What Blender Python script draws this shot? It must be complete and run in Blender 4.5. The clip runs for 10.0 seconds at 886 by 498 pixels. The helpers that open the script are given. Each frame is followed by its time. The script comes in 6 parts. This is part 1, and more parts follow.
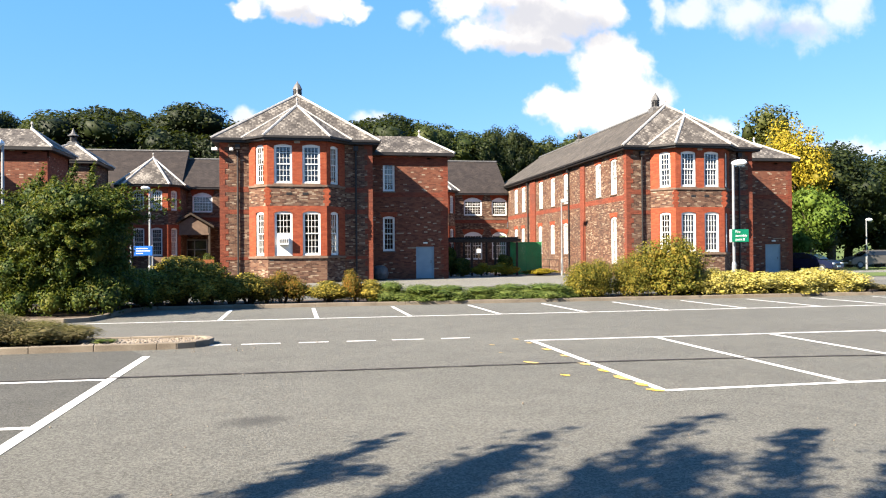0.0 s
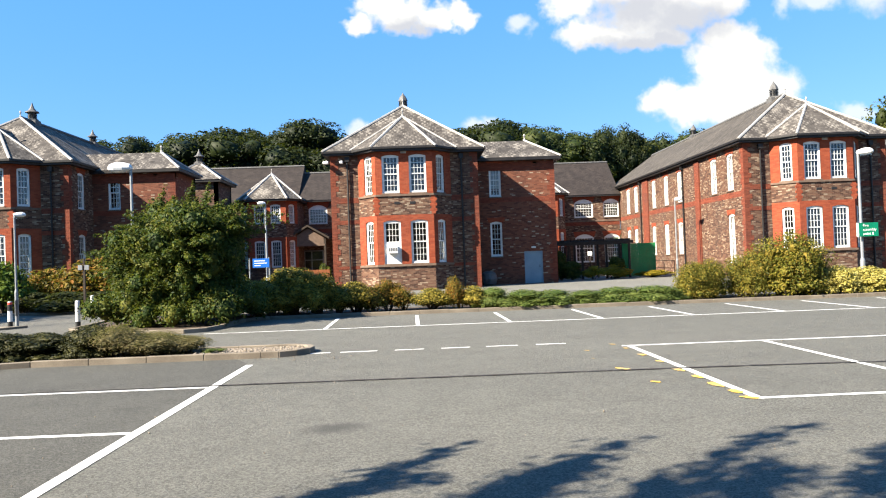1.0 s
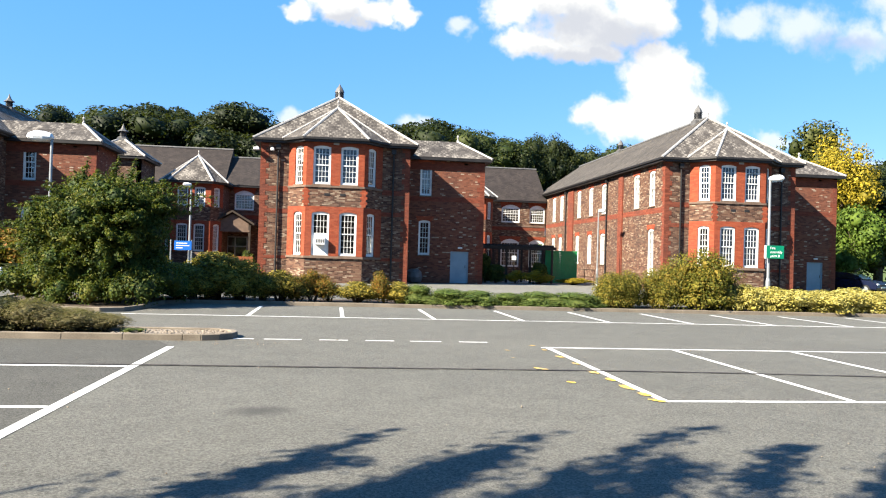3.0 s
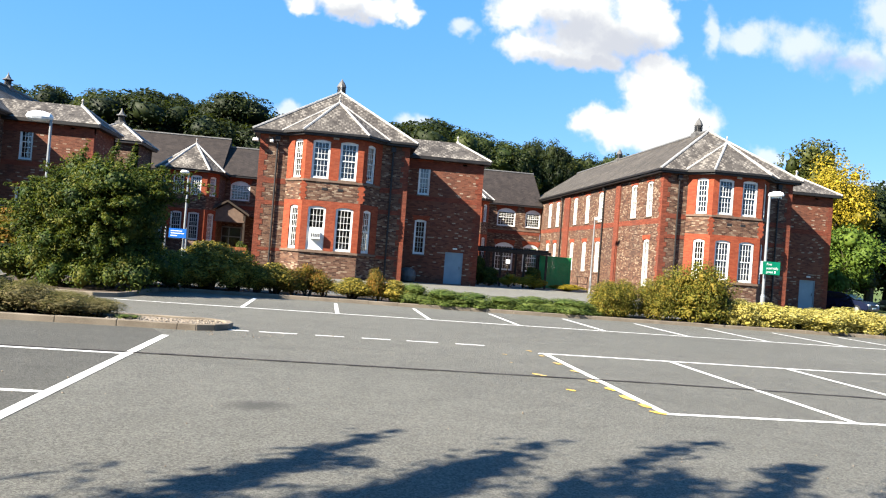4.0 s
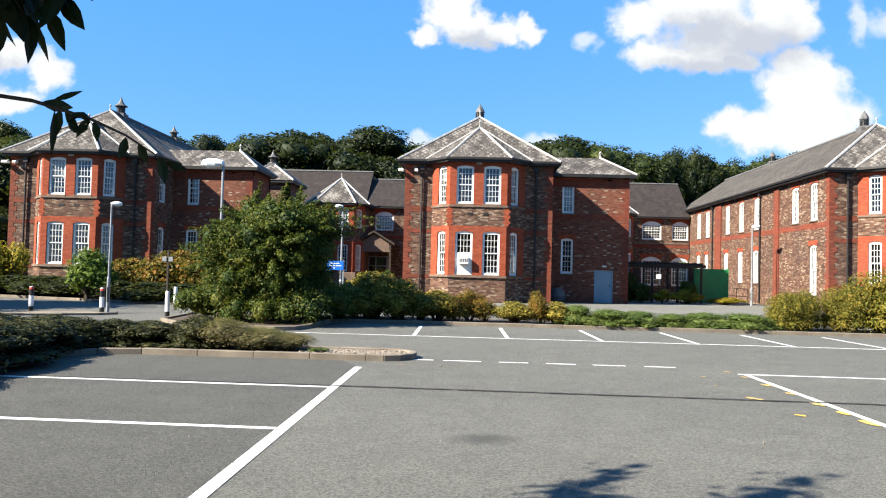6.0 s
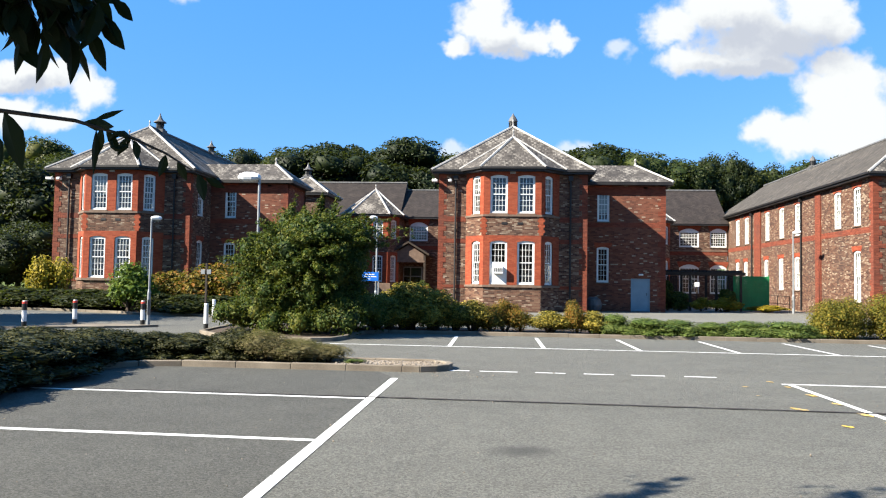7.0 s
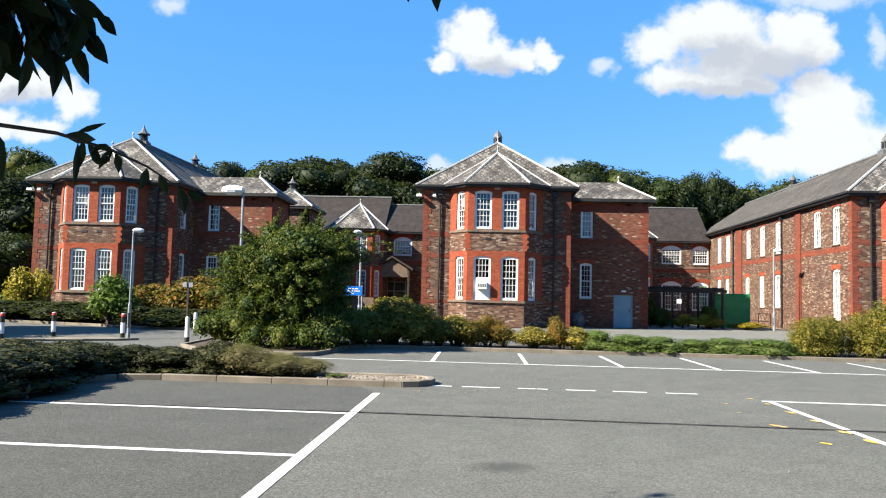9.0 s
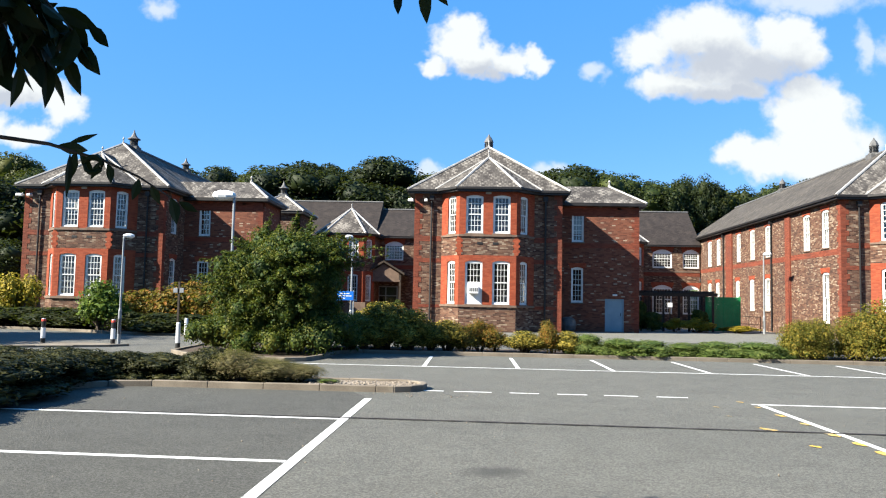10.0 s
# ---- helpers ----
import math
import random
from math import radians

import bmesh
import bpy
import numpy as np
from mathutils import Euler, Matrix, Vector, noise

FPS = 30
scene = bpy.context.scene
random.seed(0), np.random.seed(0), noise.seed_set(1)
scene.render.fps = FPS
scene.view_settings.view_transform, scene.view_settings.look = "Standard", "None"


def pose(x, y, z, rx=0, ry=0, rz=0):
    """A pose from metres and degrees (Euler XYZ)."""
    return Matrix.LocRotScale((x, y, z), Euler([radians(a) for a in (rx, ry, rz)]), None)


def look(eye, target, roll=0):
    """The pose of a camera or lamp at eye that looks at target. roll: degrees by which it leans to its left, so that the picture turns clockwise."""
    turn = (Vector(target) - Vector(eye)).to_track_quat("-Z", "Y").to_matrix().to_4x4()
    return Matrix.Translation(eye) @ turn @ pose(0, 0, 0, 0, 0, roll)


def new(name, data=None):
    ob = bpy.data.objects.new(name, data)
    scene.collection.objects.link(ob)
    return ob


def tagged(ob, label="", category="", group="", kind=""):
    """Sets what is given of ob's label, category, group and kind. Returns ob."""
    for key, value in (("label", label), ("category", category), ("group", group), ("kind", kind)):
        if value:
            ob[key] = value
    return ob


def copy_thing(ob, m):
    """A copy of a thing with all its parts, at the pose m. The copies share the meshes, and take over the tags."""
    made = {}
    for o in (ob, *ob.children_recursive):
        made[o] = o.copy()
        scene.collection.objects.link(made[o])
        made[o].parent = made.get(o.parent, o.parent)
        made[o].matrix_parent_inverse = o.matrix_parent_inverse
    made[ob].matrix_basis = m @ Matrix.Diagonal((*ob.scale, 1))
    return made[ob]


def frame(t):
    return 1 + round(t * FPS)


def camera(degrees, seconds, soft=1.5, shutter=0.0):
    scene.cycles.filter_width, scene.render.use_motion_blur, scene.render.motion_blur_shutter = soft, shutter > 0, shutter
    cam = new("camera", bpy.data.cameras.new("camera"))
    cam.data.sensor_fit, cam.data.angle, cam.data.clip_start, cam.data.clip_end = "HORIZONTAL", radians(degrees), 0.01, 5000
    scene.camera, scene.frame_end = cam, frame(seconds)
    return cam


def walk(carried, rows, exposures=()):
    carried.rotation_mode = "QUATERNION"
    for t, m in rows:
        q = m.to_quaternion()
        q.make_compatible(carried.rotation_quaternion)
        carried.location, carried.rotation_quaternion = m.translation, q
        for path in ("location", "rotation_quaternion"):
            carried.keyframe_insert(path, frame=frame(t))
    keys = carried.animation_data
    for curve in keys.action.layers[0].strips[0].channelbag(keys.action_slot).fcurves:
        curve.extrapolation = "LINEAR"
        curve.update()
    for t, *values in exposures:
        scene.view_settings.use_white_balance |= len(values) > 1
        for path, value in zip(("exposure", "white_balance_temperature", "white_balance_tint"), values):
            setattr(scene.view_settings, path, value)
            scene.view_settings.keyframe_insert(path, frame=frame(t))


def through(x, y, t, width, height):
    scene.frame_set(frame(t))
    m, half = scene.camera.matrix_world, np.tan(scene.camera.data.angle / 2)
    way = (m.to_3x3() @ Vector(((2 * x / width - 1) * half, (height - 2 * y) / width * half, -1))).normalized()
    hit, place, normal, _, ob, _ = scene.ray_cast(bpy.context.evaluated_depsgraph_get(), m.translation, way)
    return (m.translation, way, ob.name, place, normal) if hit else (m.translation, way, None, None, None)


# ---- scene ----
cam = camera(60.9, 10.0, 1.15)
PATH = [
    (0, (0.258, -0.403, 1.578), (0.62, 1.564, 1.591), -0.5),
    (0.5, (0.416, -0.399, 1.543), (0.387, 1.6, 1.581), -0.8),
    (1, (0.684, -0.458, 1.596), (0.744, 1.541, 1.629), -2.1),
    (1.5, (0.607, -0.536, 1.597), (0.774, 1.457, 1.606), -2.4),
    (2, (0.69, -0.604, 1.605), (0.847, 1.389, 1.565), -0.6),
    (2.5, (0.667, -0.647, 1.595), (0.879, 1.342, 1.597), 0.4),
    (2.7, (0.642, -0.672, 1.563), (0.9, 1.311, 1.6), 0.7),
    (3.8, (0.427, -0.604, 1.56), (0.629, 1.386, 1.532), 4.5),
    (4, (0.428, -0.547, 1.558), (0.705, 1.434, 1.586), 4.4),
    (4.5, (0.212, -0.35, 1.606), (0.611, 1.607, 1.719), 1.1),
    (5, (0.01, -0.295, 1.582), (0.42, 1.659, 1.689), 1.2),
    (5.5, (-0.3, -0.251, 1.561), (-0.064, 1.735, 1.601), -0.0),
    (6, (-0.376, -0.272, 1.567), (-0.454, 1.725, 1.633), 1.5),
    (7.5, (-0.389, -0.247, 1.581), (-0.566, 1.743, 1.682), 1.0),
    (8, (-0.364, -0.285, 1.589), (-0.549, 1.703, 1.705), 1.1),
    (8.5, (-0.382, -0.282, 1.594), (-0.539, 1.709, 1.697), 1.2),
    (9, (-0.373, -0.273, 1.576), (-0.501, 1.719, 1.707), 1.4),
    (9.5, (-0.382, -0.285, 1.588), (-0.494, 1.707, 1.723), 1.4),
    (10, (-0.368, -0.294, 1.586), (-0.474, 1.699, 1.729), 1.2),
]
walk(cam, [(t, look(eye, target, roll)) for t, eye, target, roll in PATH], [(0, 2.34, 7050, 11), (0.5, 2.22, 6950, 9), (2.5, 2.25, 6850, 8), (5.0, 2.16, 6620, 8), (7.5, 2.05, 6500, 7), (10, 2.05, 6450, 6)])

# ---- light ----
SUN_WAY = Vector((2.05, 1.0, -1.64)).normalized()
sun_data = bpy.data.lights.new("sun", "SUN")
sun_data.energy, sun_data.angle, sun_data.color = 5.0, radians(0.55), (1.0, 0.92, 0.8)
sun = new("sun", sun_data)
sun.rotation_mode = "QUATERNION"
sun.rotation_quaternion = SUN_WAY.to_track_quat("-Z", "Y")

world = bpy.data.worlds.new("sky")
scene.world = world
world.use_nodes = True


class Net:
    """Short names for building node trees."""

    def __init__(self, tree):
        self.tree = tree

    def add(self, kind, **inputs):
        n = self.tree.nodes.new(kind)
        for k, v in inputs.items():
            key = int(k[1:]) if k[0] == "i" and k[1:].isdigit() else k.replace("_", " ")
            if isinstance(v, bpy.types.NodeSocket):
                self.tree.links.new(v, n.inputs[key])
            else:
                n.inputs[key].default_value = v
        return n

    def math(self, op, a, b=0.0, c=0.0, clamp=False):
        n = self.add("ShaderNodeMath", i0=a, i1=b, i2=c)
        n.operation, n.use_clamp = op, clamp
        return n.outputs[0]

    def vec(self, op, a, b=(0, 0, 0)):
        n = self.add("ShaderNodeVectorMath", i0=a, i1=b)
        n.operation = op
        return n

    def noise(self, vector, scale, detail=3.0, rough=0.55):
        return self.add("ShaderNodeTexNoise", Vector=vector, Scale=scale, Detail=detail, Roughness=rough)

    def ramp(self, fac, *stops):
        n = self.add("ShaderNodeValToRGB", Fac=fac)
        e = n.color_ramp.elements
        while len(e) < len(stops):
            e.new(0.5)
        for k, (p, col) in zip(e, stops):
            k.position, k.color = p, (*col, 1.0)
        return n.outputs[0]

    def grey(self, fac, lo, hi, to0=0.0, to1=1.0):
        n = self.add("ShaderNodeMapRange", Value=fac, From_Min=lo, From_Max=hi, To_Min=to0, To_Max=to1)
        n.interpolation_type = "SMOOTHSTEP"
        return n.outputs[0]

    def mix(self, fac, a, b, how="MIX"):
        n = self.tree.nodes.new("ShaderNodeMix")
        n.data_type, n.blend_type = "RGBA", how
        for key, v in ((0, fac), (6, a), (7, b)):
            if isinstance(v, bpy.types.NodeSocket):
                self.tree.links.new(v, n.inputs[key])
            else:
                n.inputs[key].default_value = (*v, 1.0) if isinstance(v, tuple) and len(v) == 3 else v
        return n.outputs[2]


def build_sky():
    tree = world.node_tree
    tree.nodes.clear()
    n = Net(tree)
    sky = tree.nodes.new("ShaderNodeTexSky")
    sky.sky_type, sky.sun_disc = "NISHITA", False
    sky.sun_elevation = math.asin(-SUN_WAY.z)
    sky.sun_rotation = math.atan2(-SUN_WAY.x, -SUN_WAY.y)
    sky.air_density, sky.dust_density, sky.ozone_density = 1.0, 0.0, 2.0
    way = n.add("ShaderNodeTexCoord").outputs["Generated"]
    sep = n.add("ShaderNodeSeparateXYZ", Vector=way)
    ahead = n.math("MAXIMUM", sep.outputs[1], 0.05)
    u, v = n.math("DIVIDE", sep.outputs[0], ahead), n.math("DIVIDE", sep.outputs[2], ahead)
    flat = n.add("ShaderNodeCombineXYZ", X=u, Y=v).outputs[0]
    warp = n.noise(flat, 15.0, 4.0, 0.6)
    bent = n.vec("MULTIPLY_ADD", warp.outputs["Color"], (0.07, 0.06, 0.0))
    tree.links.new(flat, bent.inputs[2])
    bent = n.vec("SUBTRACT", bent.outputs[0], (0.035, 0.03, 0.0)).outputs[0]

    def cloud(puffs, best=None):
        """A field that is 1 in the middle of the nearest puff and 0 at its rim: middle and half sizes of each."""
        for cu, cv, ru, rv in puffs:
            d = n.vec("SUBTRACT", bent, (cu, cv, 0))
            d = n.vec("MULTIPLY", d.outputs[0], (1 / ru, 1 / rv, 0))
            f = n.math("SUBTRACT", 1.0, n.vec("LENGTH", d.outputs[0]).outputs["Value"])
            best = f if best is None else n.math("SMOOTH_MAX", best, f, 0.15)
        return best

    # the small heap, the broad grey one and the tall white one
    field = cloud([(-0.032, 0.379, 0.031, 0.028), (-0.040, 0.348, 0.046, 0.036), (-0.074, 0.322, 0.031, 0.017), (-0.009, 0.315, 0.043, 0.02), (0.030, 0.329, 0.036, 0.022), (-0.015, 0.333, 0.055, 0.03), (0.065, 0.326, 0.024, 0.020)])
    field = cloud([(0.291, 0.365, 0.102, 0.051), (0.215, 0.344, 0.051, 0.038), (0.332, 0.326, 0.112, 0.05), (0.249, 0.298, 0.063, 0.028), (0.395, 0.364, 0.045, 0.042), (0.420, 0.342, 0.045, 0.036), (0.315, 0.290, 0.082, 0.023)], field)
    field = cloud([(0.424, 0.290, 0.05, 0.03), (0.404, 0.255, 0.05, 0.042), (0.447, 0.270, 0.054, 0.045), (0.330, 0.204, 0.034, 0.026), (0.373, 0.198, 0.07, 0.036), (0.44, 0.212, 0.1, 0.062)], field)
    field = cloud([(-0.704, 0.284, 0.072, 0.033), (-0.586, 0.262, 0.048, 0.039), (-0.657, 0.281, 0.067, 0.031), (-0.702, 0.232, 0.07, 0.031), (-0.637, 0.222, 0.053, 0.025)], field)
    faint = cloud([(0.549, 0.349, 0.062, 0.026), (0.641, 0.347, 0.08, 0.04), (0.766, 0.403, 0.055, 0.064), (0.737, 0.330, 0.075, 0.038), (0.796, 0.359, 0.056, 0.046), (0.877, 0.453, 0.078, 0.044), (0.495, 0.349, 0.02, 0.034), (0.424, 0.412, 0.11, 0.026), (0.148, 0.319, 0.03, 0.016), (-0.461, 0.400, 0.03, 0.02)])
    faint = cloud([(-0.068, 0.180, 0.026, 0.016), (0.085, 0.186, 0.032, 0.016), (0.595, 0.187, 0.026, 0.016), (0.794, 0.154, 0.11, 0.018)], faint)
    under = cloud([(0.37, 0.312, 0.1, 0.04), (0.307, 0.283, 0.09, 0.02), (-0.005, 0.310, 0.055, 0.017), (-0.682, 0.267, 0.07, 0.017), (0.3, 0.33, 0.07, 0.03), (0.7, 0.32, 0.09, 0.02)])
    billow = n.noise(flat, 26.0, 7.0, 0.6).outputs[0]
    body = n.math("ADD", field, n.math("MULTIPLY", n.math("SUBTRACT", billow, 0.5), 0.85))
    dense = n.math("MULTIPLY", n.grey(body, 0.04, 0.52), n.grey(ahead, 0.06, 0.2))
    thin = n.math("ADD", faint, n.math("MULTIPLY", n.math("SUBTRACT", billow, 0.5), 1.3))
    thin = n.math("MULTIPLY", n.grey(thin, -0.05, 0.75), 0.7)
    gloom = n.math("ADD", under, n.math("MULTIPLY", n.math("SUBTRACT", billow, 0.5), 1.1))
    white = n.mix(n.grey(gloom, -0.25, 0.75), (0.97, 0.985, 1.0), (0.62, 0.655, 0.75))
    haze = n.mix(0.5, sky.outputs[0], (0.5, 3.9, 10.8), "MIX")
    blue = n.add("ShaderNodeBackground", Color=haze, Strength=SKY)
    puff = n.add("ShaderNodeBackground", Color=white, Strength=CLOUD)
    allc = n.math("MAXIMUM", dense, thin)
    both = n.add("ShaderNodeMixShader", Fac=allc, i1=blue.outputs[0], i2=puff.outputs[0])
    out = n.add("ShaderNodeOutputWorld", Surface=both.outputs[0])


SKY, CLOUD = 0.0345, 0.245
build_sky()


# ---- materials ----
def material(name, rough=0.8, metal=0.0, spec=0.3):
    m = bpy.data.materials.new(name)
    m.use_nodes = True
    n = Net(m.node_tree)
    b = m.node_tree.nodes["Principled BSDF"]
    b.inputs["Roughness"].default_value, b.inputs["Metallic"].default_value = rough, metal
    b.inputs["Specular IOR Level"].default_value = spec
    return m, n, b


TONE = 0.54      # how dark the weathered surfaces are all told


def toned(stops, by=TONE):
    return [(p, tuple(c * by for c in col)) for p, col in stops]


def place(n):
    return n.add("ShaderNodeNewGeometry").outputs["Position"]


def bumped(n, b, height, strength=0.4, distance=0.01):
    n.tree.links.new(n.add("ShaderNodeBump", Height=height, Strength=strength, Distance=distance).outputs[0], b.inputs["Normal"])


def set_colour(n, b, col):
    n.tree.links.new(col, b.inputs["Base Color"])


def speckled(name, dark, light, scale=3.0, fine=60.0, rough=0.8, bump=0.3, metal=0.0, spec=0.3):
    """A plain surface with broad stains, fine grain and slight relief."""
    m, n, b = material(name, rough, metal, spec)
    p = place(n)
    if light[0] < 0.6:
        dark, light = tuple(0.66 * c for c in dark), tuple(0.66 * c for c in light)
    broad, grain = n.noise(p, scale, 4.0).outputs[0], n.noise(p, fine, 2.0).outputs[0]
    f = n.math("ADD", n.math("MULTIPLY", broad, 0.65), n.math("MULTIPLY", grain, 0.35))
    set_colour(n, b, n.ramp(f, (0.34, dark), (0.66, light)))
    bumped(n, b, grain, bump, 0.006)
    return m


def along(n, p):
    """How far along a wall or slope a point lies, level with the ground."""
    side = n.vec("CROSS_PRODUCT", n.add("ShaderNodeNewGeometry").outputs["True Normal"], (0.0, 0.0, 1.0)).outputs[0]
    return n.vec("DOT_PRODUCT", p, n.vec("NORMALIZE", side).outputs[0]).outputs["Value"]


def make_asphalt(name, tone=1.0):
    m, n, b = material(name, 0.86, 0.0, 0.28)
    p = place(n)
    grit = n.noise(p, 130.0, 2.0, 0.7).outputs[0]
    chips = n.add("ShaderNodeTexVoronoi", Vector=p, Scale=70.0).outputs["Color"]
    chip = n.add("ShaderNodeSeparateColor", Color=chips).outputs[0]
    mid = n.noise(p, 1.7, 5.0).outputs[0]
    broad = n.noise(n.vec("MULTIPLY", p, (0.35, 1.0, 1.0)).outputs[0], 0.22, 4.0).outputs[0]
    f = n.math("ADD", n.math("MULTIPLY", grit, 0.62), n.math("MULTIPLY", chip, 0.5))
    f = n.math("ADD", f, n.math("MULTIPLY", mid, 0.26))
    f = n.math("ADD", f, n.math("MULTIPLY", broad, 0.32))
    f = n.math("MULTIPLY", f, 0.8)
    lo, hi = (0.0365 * tone, 0.0355 * tone, 0.0308 * tone), (0.1145 * tone, 0.1115 * tone, 0.0975 * tone)
    col = n.ramp(f, (0.36, lo), (0.62, tuple(0.42 * a + 0.58 * c for a, c in zip(lo, hi))), (0.98, tuple(1.45 * c for c in hi)))
    spots = n.grey(n.noise(p, 4.5, 2.0).outputs[0], 0.70, 0.76)
    col = n.mix(n.math("MULTIPLY", spots, 0.35), col, (0.05, 0.05, 0.048))
    # an old round oil stain
    off = n.vec("MULTIPLY", n.vec("SUBTRACT", p, (-0.2, 7.0, 0.0)).outputs[0], (2.3, 3.0, 0.0))
    ring = n.math("ADD", n.vec("LENGTH", off.outputs[0]).outputs["Value"], n.math("MULTIPLY", n.noise(p, 5.0, 4.0).outputs[0], 0.9))
    col = n.mix(n.grey(ring, 1.45, 0.6, 0.0, 0.85), col, (0.045, 0.044, 0.04))
    set_colour(n, b, col)
    bumped(n, b, n.math("ADD", grit, n.math("MULTIPLY", chip, 0.6)), 0.9, 0.01)
    return m


def make_brick(name, stops, mortar, spread=1.0, dirt=0.5):
    """Bricks in courses, each with its own tone, recessed mortar, soot at a broad scale."""
    m, n, b = material(name, 0.9, 0.0, 0.2)
    p = place(n)
    s = n.add("ShaderNodeSeparateXYZ", Vector=p)
    wide, high = 0.235, 0.0775
    u = n.math("DIVIDE", along(n, p), wide)
    v = n.math("DIVIDE", s.outputs[2], high)
    row = n.math("FLOOR", v)
    u = n.math("ADD", u, n.math("MULTIPLY", n.math("FLOORED_MODULO", row, 2.0), 0.5))
    cell = n.add("ShaderNodeCombineXYZ", X=n.math("FLOOR", u), Y=row).outputs[0]
    rnd = n.add("ShaderNodeTexWhiteNoise", Vector=cell)
    patch = n.noise(p, 1.3, 3.0).outputs[0]
    f = n.math("ADD", rnd.outputs["Value"], n.math("MULTIPLY", n.math("SUBTRACT", patch, 0.5), spread))
    col = n.ramp(f, *toned(stops))
    fu, fv = n.math("FRACT", u), n.math("FRACT", v)
    ju = n.math("MULTIPLY", n.grey(fu, 0.0, 0.05), n.grey(fu, 1.0, 0.95))
    jv = n.math("MULTIPLY", n.grey(fv, 0.0, 0.13), n.grey(fv, 1.0, 0.87))
    joint = n.math("MULTIPLY", ju, jv)
    col = n.mix(joint, tuple(c * TONE for c in mortar), col)
    soot = n.grey(n.noise(p, 0.45, 4.0).outputs[0], 0.42, 0.72, 0.0, dirt)
    col = n.mix(soot, col, (0.045, 0.032, 0.028))
    set_colour(n, b, col)
    grain = n.noise(p, 40.0, 3.0).outputs[0]
    bumped(n, b, n.math("ADD", joint, n.math("MULTIPLY", grain, 0.5)), 0.7, 0.012)
    return m


def make_slate(name, lo, hi, lichen):
    """Slates in courses down the slope, each with its own grey, and pale lichen."""
    m, n, b = material(name, 0.85, 0.0, 0.15)
    p = place(n)
    s = n.add("ShaderNodeSeparateXYZ", Vector=p)
    v = n.math("DIVIDE", s.outputs[2], 0.125)
    row = n.math("FLOOR", v)
    u = n.math("DIVIDE", along(n, p), 0.3)
    u = n.math("ADD", u, n.math("MULTIPLY", n.math("FLOORED_MODULO", row, 2.0), 0.5))
    cell = n.add("ShaderNodeCombineXYZ", X=n.math("FLOOR", u), Y=row).outputs[0]
    rnd = n.add("ShaderNodeTexWhiteNoise", Vector=cell).outputs["Value"]
    broad = n.noise(p, 0.55, 5.0).outputs[0]
    down = n.add("ShaderNodeCombineXYZ", X=n.math("MULTIPLY", u, 0.8), Y=n.math("MULTIPLY", s.outputs[2], 0.8)).outputs[0]
    streak = n.noise(down, 1.5, 6.0, 0.62).outputs[0]
    f = n.math("ADD", n.math("MULTIPLY", rnd, 0.36), n.math("MULTIPLY", broad, 0.64))
    col = n.ramp(f, *toned(((0.22, lo), (0.8, hi))))
    col = n.mix(n.grey(streak, 0.46, 0.7, 0.0, 0.62), col, tuple(c * TONE for c in lichen))
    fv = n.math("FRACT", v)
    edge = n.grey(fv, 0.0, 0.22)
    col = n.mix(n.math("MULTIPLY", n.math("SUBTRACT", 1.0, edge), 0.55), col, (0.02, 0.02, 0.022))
    set_colour(n, b, col)
    bumped(n, b, n.math("ADD", n.math("SUBTRACT", 1.0, fv), n.math("MULTIPLY", rnd, 0.4)), 0.7, 0.02)
    return m


def make_leaf(name, *tones, gloss=0.6, through=0.3):
    """Leaves, each with a tone of its own, letting some light through."""
    m, n, b = material(name, gloss, 0.0, 0.15)
    g = n.add("ShaderNodeNewGeometry")
    lump = n.noise(g.outputs["Position"], 1.6, 2.0).outputs[0]
    f = n.math("ADD", n.math("MULTIPLY", g.outputs["Random Per Island"], 0.7), n.math("MULTIPLY", lump, 0.5))
    k = [(0.15 + 0.75 * i / max(1, len(tones) - 1), t) for i, t in enumerate(tones)]
    col = n.ramp(f, *toned(k, 0.5))
    set_colour(n, b, col)
    thin = n.add("ShaderNodeBsdfTranslucent", Color=n.mix(0.4, col, (0.16, 0.2, 0.02)))
    both = n.add("ShaderNodeMixShader", Fac=through, i1=b.outputs[0], i2=thin.outputs[0])
    n.tree.links.new(both.outputs[0], n.tree.nodes["Material Output"].inputs["Surface"])
    return m


def make_glass():
    m, n, b = material("window_glass")
    lean = n.noise(place(n), 2.5, 1.0).outputs[0]
    dent = n.add("ShaderNodeBump", Height=lean, Strength=0.15, Distance=0.03).outputs[0]
    shine = n.add("ShaderNodeBsdfGlossy", Color=(0.95, 0.97, 1, 1), Roughness=0.02, Normal=dent)
    clear = n.add("ShaderNodeBsdfTransparent", Color=(0.86, 0.9, 0.9, 1))
    fres = n.math("ADD", n.add("ShaderNodeFresnel", IOR=1.5).outputs[0], 0.03)
    both = n.add("ShaderNodeMixShader", Fac=fres, i1=clear.outputs[0], i2=shine.outputs[0])
    n.tree.links.new(both.outputs[0], n.tree.nodes["Material Output"].inputs["Surface"])
    return m


